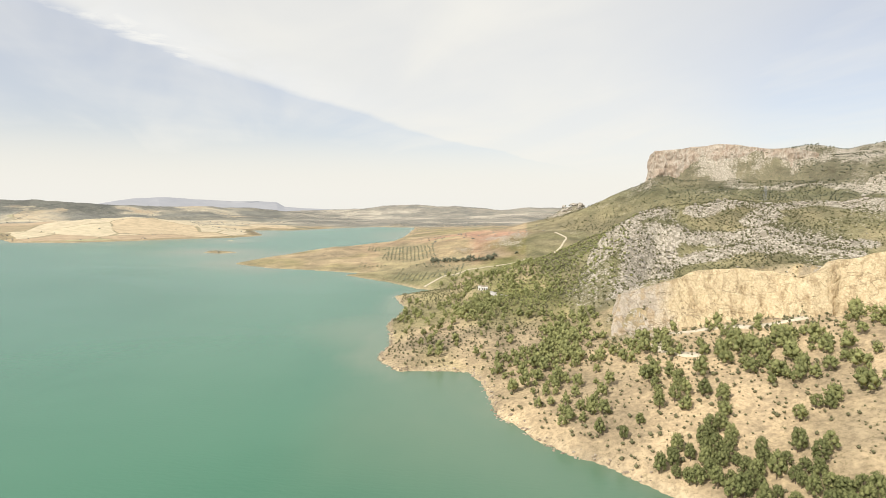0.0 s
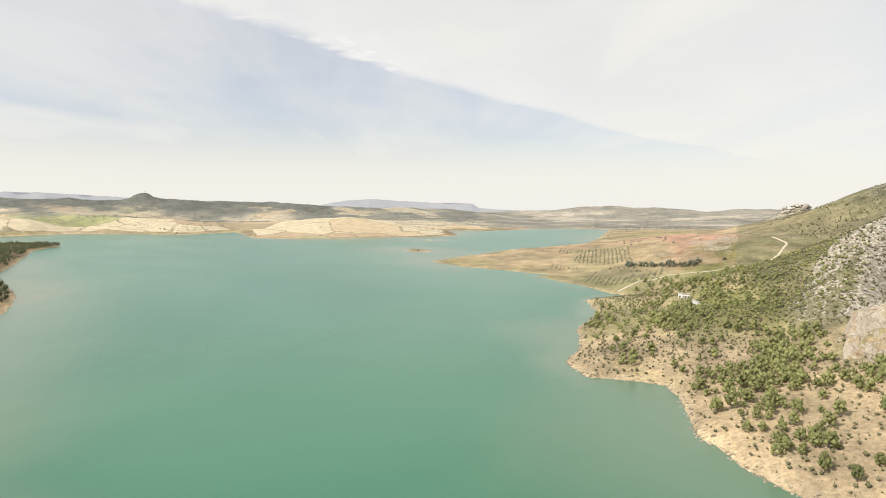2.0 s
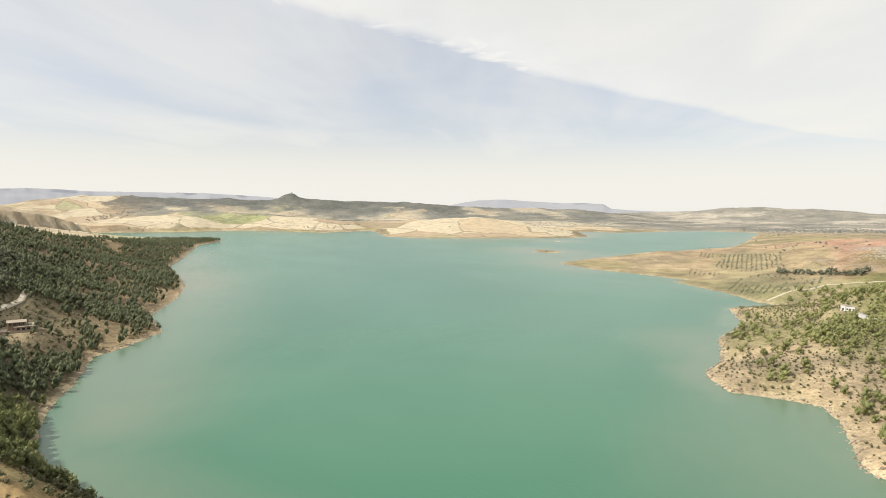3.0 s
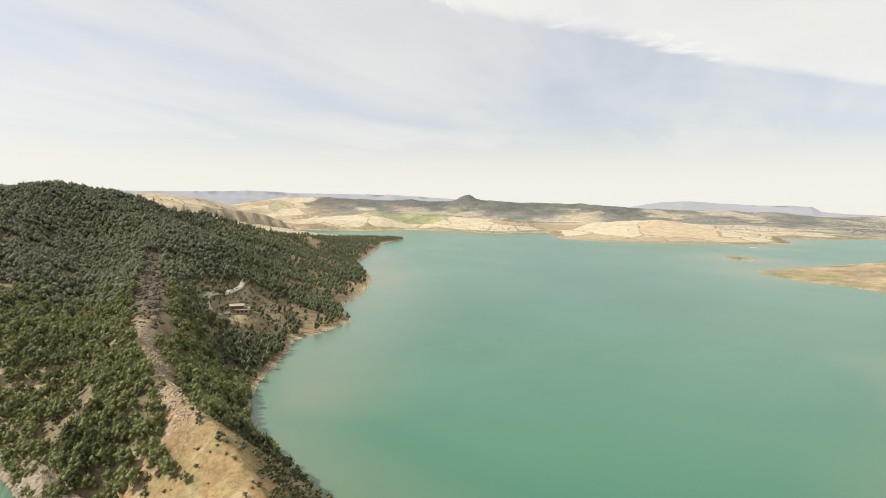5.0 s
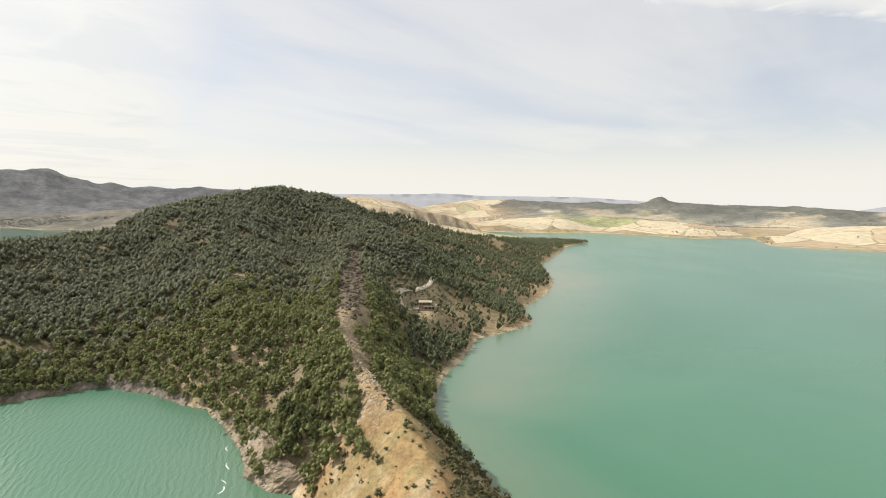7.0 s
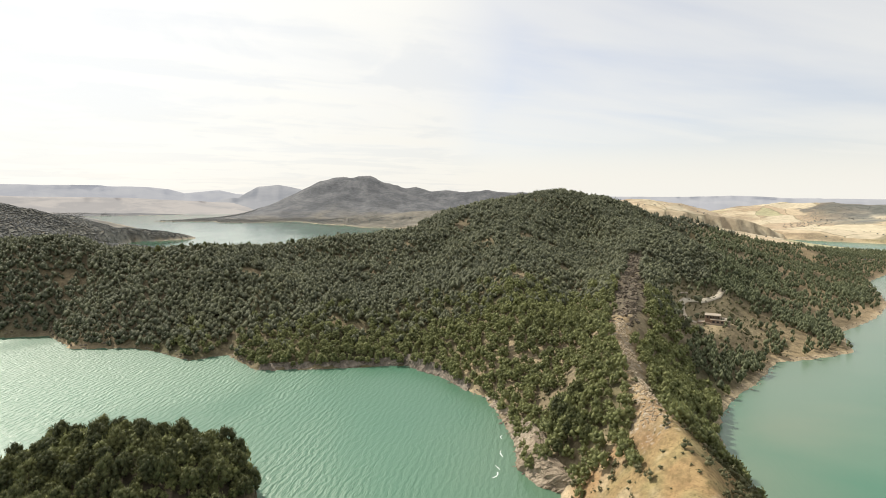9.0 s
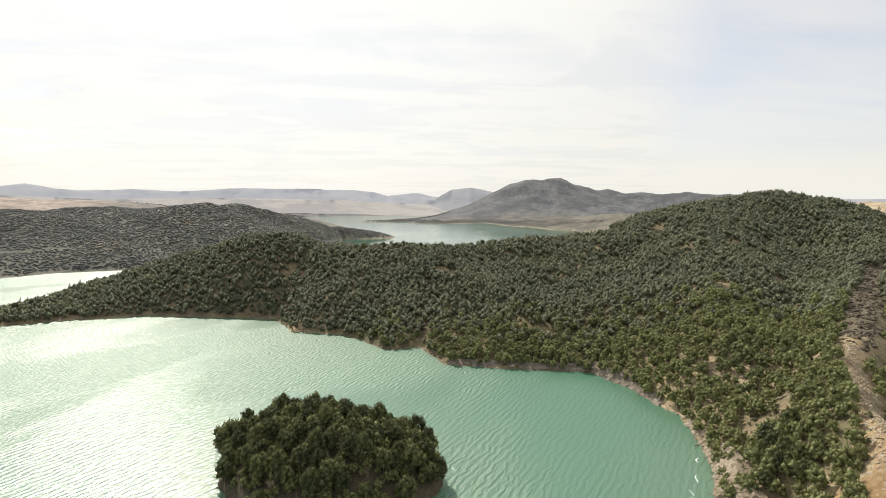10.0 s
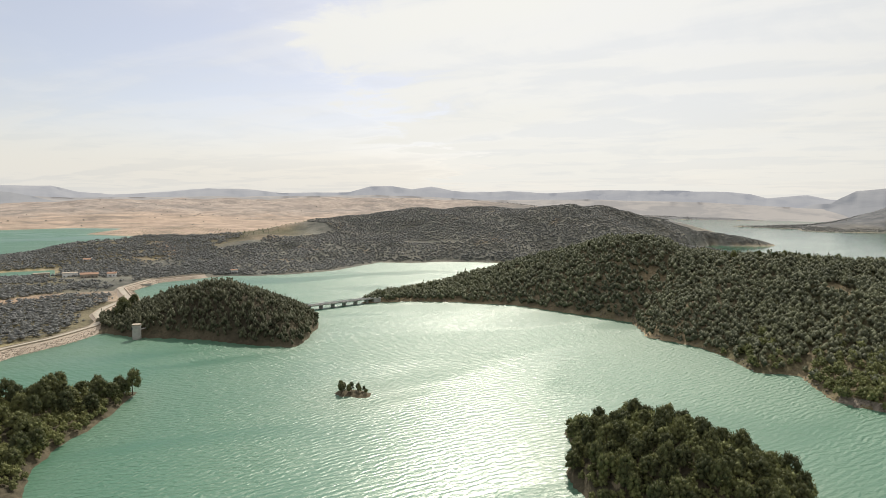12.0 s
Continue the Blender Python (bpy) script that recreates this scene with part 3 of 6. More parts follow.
# bare limestone bands: half width and course
BANDS = [(16, [(124, 470), (132, 486), (145, 504), (166, 522), (190, 534)]), (15, [(118, 376), (146, 444), (157, 464), (154, 480), (155, 502)]), (13, [(163, 446), (177, 476), (180, 496)]),
         (12, [(170, 486), (194, 495), (214, 494), (233, 489), (253, 488), (290, 492), (340, 480)]), (12, [(228, 536), (247, 545), (271, 556), (300, 560), (350, 575), (430, 565)]),
         (10, [(268, 512), (296, 534)]), (9, [(178, 462), (204, 467), (224, 469), (246, 471), (270, 478), (320, 455)]), (11, [(290, 420), (340, 440), (400, 430)])]


def craggy(x, y):
    """How far the limestone stands bare, 0 to 1."""
    far = np.hypot(x, y)
    n = rough(x, y, 60, 4, 101)
    rock = np.where((x > 95) & (far < 900), np.maximum(step(along(x, y, ROCK_HILL), 190, 90), step(along(x, y, RIM), 70, 30)), 0) * np.clip(0.12 + 0.12 * step(x, 180, 260) + 0.42 * n, 0, 1)
    for wide, line in BANDS:
        rock = np.maximum(rock, np.clip(step(along(x, y, line) + 5 * n, wide + 2, wide - 8) * (0.92 + 0.25 * rough(x, y, 16, 3, 102)), 0, 1))
    rock = np.maximum(rock, np.where((x > 380) & (far > 1000) & (far < 1700), step(inside(x, y, MESA), -160, 10), 0) * np.clip(0.2 + 0.3 * step(inside(x, y, MESA), 10, 40) + 0.5 * n, 0, 1))
    terrace = np.where((x > 520) & (far > 1000) & (far < 1900), step(np.sin(inside(x, y, MESA) / 15 + 2.5 * n), 0.1, 0.7), 0) * step(inside(x, y, MESA), -190, -150)
    rock = np.maximum(rock, terrace * np.clip(0.42 + 0.4 * n, 0, 1))
    rock = np.maximum(rock, np.where((x > 95) & (far > 375) & (far < 1700), 0.13 + 0.08 * n, 0))
    az = np.degrees(np.arctan2(-x, y))
    rock = np.maximum(rock, sector(az + n, far, -8.0, -0.5, 815, 1000, 0.8, 30) * np.clip(0.22 + 0.3 * n, 0, 1))
    rock = np.maximum(rock, step(along(x, y, KNOLL_A), 110, 40) * np.clip(0.35 + 0.3 * n, 0, 1))
    return rock


def land(x, y, sd=None):
    """Height of the ground."""
    sd = shore(x, y) if sd is None else sd
    far = np.hypot(x, y)
    warp_x, warp_y = x + 9 * rough(x, y, 70, 2, 31), y + 9 * rough(x, y, 70, 2, 47)
    on = np.clip(sd, 0, None)
    power = (9 * (1 - np.exp(-on / 110)) + 1) ** 9
    for line in RIDGES:
        power += ridge(warp_x, warp_y, line) ** 9
    z = power ** (1 / 9)
    mesa = inside(x, y, MESA)
    soft = step(x, 590, 690)
    z = np.maximum(z, np.where(mesa > -60 - 110 * soft, 150 - (1.5 - 1.2 * soft) * np.clip(-mesa, 0, 170) + 58 * (1 - soft) * step(mesa + 7 * rough(x, y, 40, 3, 3), 2, 30) + 58 * soft * (0.45 * step(mesa, -170, -60) + 0.55 * step(mesa + 12 * rough(x, y, 60, 3, 4), -20, 90)) + 6 * rough(x, y, 160, 3, 8) + 5 * step(mesa, 20, 120), 0))
    z = z + (0.035 + 0.03 * step(far, 700, 1500)) * z * rough(x, y, 90, 4, 12) * (1 - 0.6 * step(far, 500, 400)) + 2.0 * rough(x, y, 35, 4, 21) * step(z, 3, 25) + 0.35 * rough(x, y, 6, 2, 77)
    z = z + (9 + 8 * step(far, 1700, 2600) * np.where(y < -900, 1, 0.3)) * rough(x, y, 420, 3, 61) * step(sd, 60, 500)
    # the torn edge of the red earth bluff
    z = z + 9 * (0.45 - np.abs(rough(x, y, 46, 4, 99))) * sector(np.degrees(np.arctan2(-x, y)), far, -8.0, 0.0, 830, 1000, 0.8, 25)
    # gullies down the larger hills
    z = z + 9 * (0.42 - np.abs(rough(x, y, 130, 3, 96))) * step(along(x, y, MID_HILL), 300, 120) * step(sd, 15, 80)
    z = z + 13 * (0.3 - np.abs(rough(x, y, 120, 3, 98))) * np.where((x < -260) & (far < 1000), 1, 0) * step(along(x, y, SPINE[4:16]), 12, 50) * step(sd, 10, 50) * step(x, -260, -330)
    z = z + (5 + 17 * sector((np.degrees(np.arctan2(-x, y)) + 90) % 360 - 90, far, 80, 116, 0, 9000, 8, 1)) * (0.42 - np.abs(rough(x, y, 330, 4, 97))) * step(far, 1900, 2300) * step(sd, 60, 300)
    # low ground before the inlet
    z = z * (1 - 0.45 * sector(np.degrees(np.arctan2(-x, y)), far, -2.5, 4.5, 500, 660, 1.0, 25))
    cut = inside(x, y, QUARRY)
    z = np.where(cut > -34, np.minimum(z, 25 + 0.5 * rough(x, y, 9, 2, 3) + 1.75 * np.clip(-cut - 3, 0, None)), z)
    # crags on the bare limestone
    crag = craggy(x, y)
    z = z + crag * (5.0 * (0.5 - np.abs(rough(x, y, 26, 3, 91))) + 2.2 * (0.5 - np.abs(rough(x, y, 9, 2, 92))))
    bank = np.where(far < 330, 30 - 12 * step(x, -105, -175) * step(x, -300, -250) * step(np.abs(y - 60), 75, 55), np.where((far < 700) & (x < -300) & (y < -150), 42.0, np.where(far < 700, 30.0, 45.0 + 150 * step(far, 1000, 1500))))
    bank = np.where((x < -200) & (y > 70) & (far < 1300), 30 + 30 * step(along(x, y, SPINE), 25, 120), bank)
    tail = step(x, -930, -1040) * step(along(x, y, MID_HILL[7:]), 260, 160)
    bank = bank * (1 - tail) + 16 * tail
    bank = np.where((x < -1450) & (y > 200), bank + (55 - bank) * step(along(x, y, TAN_HILL), 330, 200), bank)
    bank = np.where(inside(x, y, ISLANDS[0]) > -1, 9.0, np.where(inside(x, y, ISLANDS[1]) > -1, 12.0, bank))
    z = np.maximum(z, 0.4) * (1 - np.exp(-on / bank)) + 0.7 * step(sd, 0, 2)
    for px, py, pr, pz in PADS:
        flat = np.exp(-(((x - px) ** 2 + (y - py) ** 2) / pr ** 2) ** 2)
        z = z * (1 - flat) + pz * flat
    return np.where(sd > 0, z, -0.09 * np.clip(-sd, 0, 160) - 0.15)


def mesh_of(name, verts, faces, mat, smooth=True):
    """A mesh from numpy arrays; all faces with the same number of corners."""
    me = bpy.data.meshes.new(name)
    n, k = faces.shape
    me.vertices.add(len(verts))
    me.vertices.foreach_set("co", np.asarray(verts, np.float32).ravel())
    me.loops.add(n * k)
    me.loops.foreach_set("vertex_index", np.asarray(faces, np.int32).ravel())
    me.polygons.add(n)
    me.polygons.foreach_set("loop_start", np.arange(0, n * k, k, dtype=np.int32))
    me.polygons.foreach_set("use_smooth", np.full(n, smooth))
    me.update(calc_edges=True)
    me.materials.append(mat)
    return me


def quads(rows, cols, closed=False):
    i, j = np.meshgrid(np.arange(rows - 1), np.arange(cols if closed else cols - 1), indexing="ij")
    i, j = i.ravel(), j.ravel()
    k = (j + 1) % cols
    return np.stack([i * cols + j, i * cols + k, (i + 1) * cols + k, (i + 1) * cols + j], 1)


def bare_crest(x, y):
    """Open stony ground along the top of the wooded ridge."""
    d = np.minimum(along(x, y, [(-470, -350), (-474, -322)]) + 8, along(x, y, [(-486, -258), (-504, -226), (-532, -184), (-560, -150)]))
    return step(d + 5 * rough(x, y, 24, 3, 504), 10, 4)


def cover(x, y, z, sd, steep):
    """Base colour of the ground and how stony it is."""
    far, az = np.hypot(x, y), (np.degrees(np.arctan2(-x, y)) + 90) % 360 - 90
    n1, n2 = rough(x, y, 60, 4, 101), rough(x, y, 300, 3, 131)
    fuzz_az, fuzz_far = az + 1.2 * n1, far * (1 + 0.05 * n1)
    c = np.empty((*x.shape, 3))
    c[:] = (0.40, 0.32, 0.215)
    stony = np.zeros(x.shape)

    def lay(mask, colour):
        c[:] = c * (1 - mask[:, None]) + np.array(colour) * mask[:, None]
    # dry scrub, green and tan
    lay(step(n1, -0.3, 0.5) * 0.6, (0.26, 0.24, 0.12))
    # where the land is tilled
    field = step(far, 1150, 1500) * np.maximum(step(az, 11, 16) * step(az + 6 * n2, 92, 76), step(az, 124, 130)) * step(sd, 14, 34) * (1 - step(far, 2100, 2500) * step(az, 74, 82))
    wx, wy = x + 70 * rough(x, y, 340, 2, 7), y + 70 * rough(x, y, 340, 2, 8)
    tilled = field.copy()

    def untill(mask):
        tilled[:] = tilled * (1 - mask)
    # a green hill among the straw
    green = 0.9 * step(np.hypot(x + 1640, (y - 1330) * 1.3), 190, 150)
    lay(green, (0.34, 0.355, 0.19))
    untill(green)
    # scrubby shore below the fields
    fringe = 0.8 * np.where((far > 1100) & (az > 10) & (az < 80), 1, 0) * step(sd + 22 * n1, 50, 22) * step(rough(x, y, 170, 2, 9), -0.4, 0.1)
    lay(fringe, (0.26, 0.22, 0.145))
    untill(fringe)
    # hills behind the fields: grey-green scrub paled by painted haze, pale fields between
    back = sector(fuzz_az, fuzz_far, 5, 60, 2150, 9000, 3, 140)
    lay(back * 0.96, (0.265, 0.255, 0.215))
    lay(back * step(n2 + 0.7 * n1, -0.15, 0.35) * 0.9, (0.215, 0.215, 0.195))
    lay(back * step(rough(wx, wy * 1.6, 260, 3, 133), 0.18, 0.34) * 0.85 * step(z, 85, 60), (0.46, 0.415, 0.33))
    lay(0.92 * step(along(x, y, DARK_HILLS[:7]) + 110 * n1, 300, 150), (0.152, 0.156, 0.142))
    # the eastern range, also greyed in colour for haze
    east_back = sector(fuzz_az, fuzz_far, -20, 14, 2200, 9000, 2, 200)
    lay(east_back * 0.95, (0.32, 0.30, 0.262))
    lay(east_back * step(n1, -0.1, 0.4) * 0.8, (0.25, 0.245, 0.22))
    lay(east_back * step(rough(wx, wy * 1.6, 240, 3, 134), 0.22, 0.36) * 0.8 * step(z, 55, 30), (0.50, 0.455, 0.385))
    lay(sector(fuzz_az, fuzz_far, 124, 400, 1100, 9000, 3, 200) * 0.8, (0.44, 0.335, 0.28))
    lay(sector(fuzz_az, fuzz_far, 124, 400, 1100, 9000, 3, 200) * step(n2 + n1, 0.1, 0.7) * 0.7, (0.29, 0.24, 0.205))
    lay(sector(fuzz_az, fuzz_far, 163, 400, 450, 1130, 2, 30) * step(y, -455, -470) * 0.9, (0.142, 0.130, 0.088))
    lay(0.9 * sector(fuzz_az, fuzz_far, 154, 170, 860, 1300, 1.5, 40), (0.365, 0.285, 0.23))
    lay(step(along(x, y, BERM), 13, 7) * 0.9, (0.33, 0.245, 0.185))
    lay(step(along(x, y, [(-66, -606), (-72, -625), (-80, -648)]), 15, 9) * 0.9, (0.42, 0.335, 0.265))
    lay(sector(fuzz_az, fuzz_far, 168, 182, 820, 960, 1.5, 25) * step(rough(x, y, 60, 2, 145), 0.0, 0.5) * 0.8, (0.27, 0.235, 0.14))
    lay(sector(fuzz_az + 2 * n2, fuzz_far, 59, 82, 1500, 9000, 2, 100) * 0.6, (0.40, 0.30, 0.21))
    pale = back * step(rough(wx, wy * 1.6, 260, 3, 133), 0.18, 0.34) * step(z, 85, 60)
    south = sector(fuzz_az, fuzz_far, 124, 400, 1100, 9000, 3, 200)
    untill(np.maximum(np.maximum(back * (1 - 0.5 * pale), 0.62 * south + 0.3 * south * step(n2 + n1, 0.0, 0.5)), 0.5 * sector(fuzz_az + 2 * n2, fuzz_far, 62, 82, 1500, 9000, 2, 100)))
    tilled[:] = np.maximum(tilled, 0.3 * np.maximum(back, east_back))
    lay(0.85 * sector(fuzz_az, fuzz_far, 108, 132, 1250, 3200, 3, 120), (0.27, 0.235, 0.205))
    # haze towards the horizon, blended into the plain as grey-mauve
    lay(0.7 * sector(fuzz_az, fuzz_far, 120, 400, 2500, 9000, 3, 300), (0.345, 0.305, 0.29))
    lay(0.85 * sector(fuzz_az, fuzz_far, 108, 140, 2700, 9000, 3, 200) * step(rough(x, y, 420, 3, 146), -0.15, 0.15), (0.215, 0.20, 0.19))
    # red earth and a green slope on the east side
    lay(0.85 * sector(fuzz_az, fuzz_far, -60, 8, 850, 1500, 1.5, 80) * step(n1 + n2, -0.6, 0.3), (0.38, 0.285, 0.195))
    lay(0.85 * sector(fuzz_az, fuzz_far, -9.5, 1.5, 790, 1150, 0.8, 40) * step(n1, -0.8, 0.1), (0.45, 0.268, 0.20))
    lay(sector(fuzz_az, fuzz_far, 0.5, 9, 660, 800, 0.8, 20) * 0.6, (0.24, 0.225, 0.12))
    lay(sector(fuzz_az, fuzz_far, -40, -4, 430, 950, 2, 70) * step(n1, -0.7, 0.1) * 0.85, (0.17, 0.18, 0.065))
    lay(sector(fuzz_az, fuzz_far, -70, 8, 900, 2500, 2, 100) * step(z, 60, 95) * 0.8, (0.20, 0.19, 0.11))
    lay(0.85 * sector(fuzz_az, fuzz_far, -60, -2, 150, 345, 2, 15), (0.44, 0.345, 0.23))
    # scrubby green ground by the cape, the inlet and under the olive trees
    lay(0.8 * sector(fuzz_az, fuzz_far, -5, 9, 395, 640, 1.5, 25) * step(n1, -0.7, 0.1), (0.275, 0.25, 0.135))
    lay(0.75 * sector(fuzz_az, fuzz_far, -3, 6.5, 690, 1060, 0.6, 25), (0.325, 0.285, 0.175))
    lay(0.8 * sector(fuzz_az, fuzz_far, -12, 6, 660, 760, 0.8, 20) * step(n1, -0.6, 0.2), (0.265, 0.25, 0.135))
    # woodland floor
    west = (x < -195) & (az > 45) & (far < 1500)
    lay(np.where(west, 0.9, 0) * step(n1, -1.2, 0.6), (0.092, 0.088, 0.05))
    lay(np.where(west, 0.75, 0) * step(az, 68, 61) * step(sd + 20 * n1, 220, 80), (0.275, 0.21, 0.13))
    # the hill beyond the channel: floor paled to match its hazed pines
    lay(0.92 * sector(fuzz_az, fuzz_far, 112, 177, 640, 1640, 1.5, 60) * step(y, -470, -500) * np.maximum(step(az, 159, 156), step(far + 15 * (az - 156) - 40 * n1, 1110, 1060)), (0.165, 0.165, 0.148))
    # far mountain and its foot: haze painted in as grey and blue-grey
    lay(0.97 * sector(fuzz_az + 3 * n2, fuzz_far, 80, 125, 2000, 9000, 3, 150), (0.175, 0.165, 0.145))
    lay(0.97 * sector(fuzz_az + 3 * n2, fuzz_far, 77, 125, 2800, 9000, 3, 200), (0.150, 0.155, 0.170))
    lay(np.where(west, 0.6, 0) * step(rough(x, y, 38, 3, 500), 0.5, 0.8), (0.27, 0.21, 0.135))
    lay(bare_crest(x, y) * 0.9, (0.33, 0.255, 0.165))
    # bare limestone
    stony = np.maximum(stony, craggy(x, y) * 0.95)
    lay(np.where((x > 90) & (far > 370) & (far < 1700) & (az < -8), 1, 0) * 0.8 * step(inside(x, y, QUARRY), -14, -20), (0.205, 0.19, 0.115))
    lay(np.where((x > 300) & (far > 900) & (far < 1700), 1, 0) * step(z, 95, 125) * step(z, 185, 170) * step(n1, -1.0, -0.2) * 0.85, (0.14, 0.14, 0.085))
    lay(np.where((x > 300) & (far > 1000) & (far < 1900), 1, 0) * step(z, 118, 145) * 0.85, (0.175, 0.16, 0.112))
    wall = inside(x, y, QUARRY)
    lay(step(wall, -30, -24) * step(wall, 3, -1) * step(steep, 0.8, 1.2), (0.52, 0.40, 0.24))
    lay(step(wall, -1, 4), (0.56, 0.47, 0.33))
    d = along(x, y, SPINE[1:5])
    strip = step(d + 4 * n1, 9, 4)
    lay(strip, (0.37, 0.28, 0.17))
    stony = np.maximum(stony, strip * 0.22 * step(x, -170, -185))
    # upper crest: shade of the steep north face painted as a dark strip
    crest = along(x, y, SPINE[4:8])
    lay(step(crest, 15, 8) * step(x, -325, -340), (0.16, 0.135, 0.10))
    stony = stony * (1 - step(crest, 12, 6) * step(x, -325, -340))
    hx, hy = x + 420, y - 180
    lay(np.exp(-((hy * 0.39 - hx * 0.92) ** 2 / 64 ** 2 + (hx * 0.39 + hy * 0.92) ** 2 / 39 ** 2)) * 0.95 * step(n1, -1.2, 0.3), (0.365, 0.30, 0.19))
    lay(step(x, -196, -178) * np.where((az > 45) & (az < 95) & (far < 240), 1, 0), (0.275, 0.20, 0.105))
    lay(step(x, -196, -178) * np.where((az > 45) & (az < 95) & (far < 240), 1, 0) * step(rough(x, y, 9, 3, 141), -0.1, 0.5) * 0.55, (0.24, 0.215, 0.11))
    end = step(x, -215, -195) * np.where((az > 45) & (az < 95) & (far < 260), 1, 0)
    lay(end * step(rough(x, y, 17, 3, 143), 0.05, 0.5) * 0.75, (0.29, 0.18, 0.095))
    lay(end * step(rough(x, y, 6, 2, 144), 0.25, 0.6) * 0.5, (0.42, 0.35, 0.24))
    # wooded knoll, islands and point: dark floor, deepened for the banks' shade
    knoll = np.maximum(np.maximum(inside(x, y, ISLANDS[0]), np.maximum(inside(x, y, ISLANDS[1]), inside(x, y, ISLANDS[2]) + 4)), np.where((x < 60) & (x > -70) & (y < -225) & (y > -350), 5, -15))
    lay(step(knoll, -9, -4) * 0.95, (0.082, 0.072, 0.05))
    # pale rim that the falling water has left
    lay(step(sd, 4, 1) * np.where(west & (y < 60) | (knoll > -9), 0.05, 0.6), (0.50, 0.41, 0.29))
    lay(step(steep, 1.0, 1.7) * 0.7 * (1 - 0.98 * step(knoll, -9, -5)) * np.where(far > 1500, 0.1, 1) * np.where((x < -80) & (far < 330), 0.25, 1) * np.where(west | (z > 100), 0.04, 1), (0.44, 0.38, 0.29))
    return np.clip(c, 0.02, 0.8), np.clip(stony, 0, 1), np.clip(tilled, 0, 1)


def build_ground():
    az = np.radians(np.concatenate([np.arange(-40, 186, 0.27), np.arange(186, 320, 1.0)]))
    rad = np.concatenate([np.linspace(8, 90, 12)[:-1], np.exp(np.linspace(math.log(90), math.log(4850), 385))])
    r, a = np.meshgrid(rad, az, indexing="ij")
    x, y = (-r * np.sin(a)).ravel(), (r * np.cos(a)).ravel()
    sd = shore(x, y)
    z = land(x, y, sd)
    x, y, z = np.append(x, 0), np.append(y, 0), np.append(z, -8)
    sd = np.append(sd, -60)
    rows, cols = len(rad), len(az)
    faces = quads(rows, cols, True)
    # the bed of the deep lake lies hidden under murky water
    faces = faces[(sd[faces] > -45).any(1)]
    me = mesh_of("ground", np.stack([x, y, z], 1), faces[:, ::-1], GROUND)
    zz = z[:-1].reshape(rows, cols)
    gr = np.gradient(zz, axis=0) / np.gradient(rad)[:, None]
    ga = np.gradient(zz, axis=1) / (rad[:, None] * np.gradient(np.unwrap(az))[None, :])
    steep = np.append(np.hypot(gr, ga).ravel(), 0)
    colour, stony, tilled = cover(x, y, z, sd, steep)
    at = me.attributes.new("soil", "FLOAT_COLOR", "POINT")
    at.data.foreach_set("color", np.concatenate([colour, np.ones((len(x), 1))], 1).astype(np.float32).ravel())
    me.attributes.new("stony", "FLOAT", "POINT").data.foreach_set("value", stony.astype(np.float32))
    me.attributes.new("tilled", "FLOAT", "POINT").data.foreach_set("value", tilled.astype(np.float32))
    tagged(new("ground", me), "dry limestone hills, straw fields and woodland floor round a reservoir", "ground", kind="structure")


def build_water():
    az = np.radians(np.arange(0, 360, 1.0))
    rad = np.concatenate([[1.0], np.exp(np.linspace(math.log(40), math.log(4800), 110))])
    r, a = np.meshgrid(rad, az, indexing="ij")
    x, y = (-r * np.sin(a)).ravel(), (r * np.cos(a)).ravel()
    sd = shore(x, y)
    me = mesh_of("water", np.stack([x, y, np.zeros_like(x)], 1), quads(len(rad), len(az), True)[:, ::-1], WATER)
    shoal = step(sd + 14 * rough(x, y, 60, 3, 55), -26, -2) * (0.35 + 0.3 * step(rough(x, y, 200, 3, 56), -0.3, 0.4))
    shoal = np.maximum(shoal, 0.55 * step(sd, -150, -10) * step(rough(x, y, 220, 2, 57), 0.05, 0.6))
    shoal = np.maximum(shoal, 0.8 * step(sd + 16 * rough(x, y, 70, 3, 58), -110, 0) * step(x, -190, -260) * step(x, -980, -850) * step(y - 80 - 0.35 * (-230 - x), 0, 60))
    shoal = shoal * (0.3 + 0.7 * step(y, -40, 60))
    me.attributes.new("shoal", "FLOAT", "POINT").data.foreach_set("value", shoal.astype(np.float32))
    tagged(new("water", me), "milky turquoise reservoir water ruffled by light wind", "water", kind="structure")


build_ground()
build_water()


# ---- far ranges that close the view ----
# colours of the haze over each range, glowing, not of its rock
FAR_BLUE = far_haze_material("hazy_far_hills", (0.375, 0.39, 0.435), (0.43, 0.44, 0.47))
FAR_SLATE = far_haze_material("hazy_slate_far_hills", (0.27, 0.285, 0.315), (0.325, 0.335, 0.36))
FAR_TAN = far_haze_material("hazy_far_slopes", (0.34, 0.32, 0.31), (0.485, 0.44, 0.40))


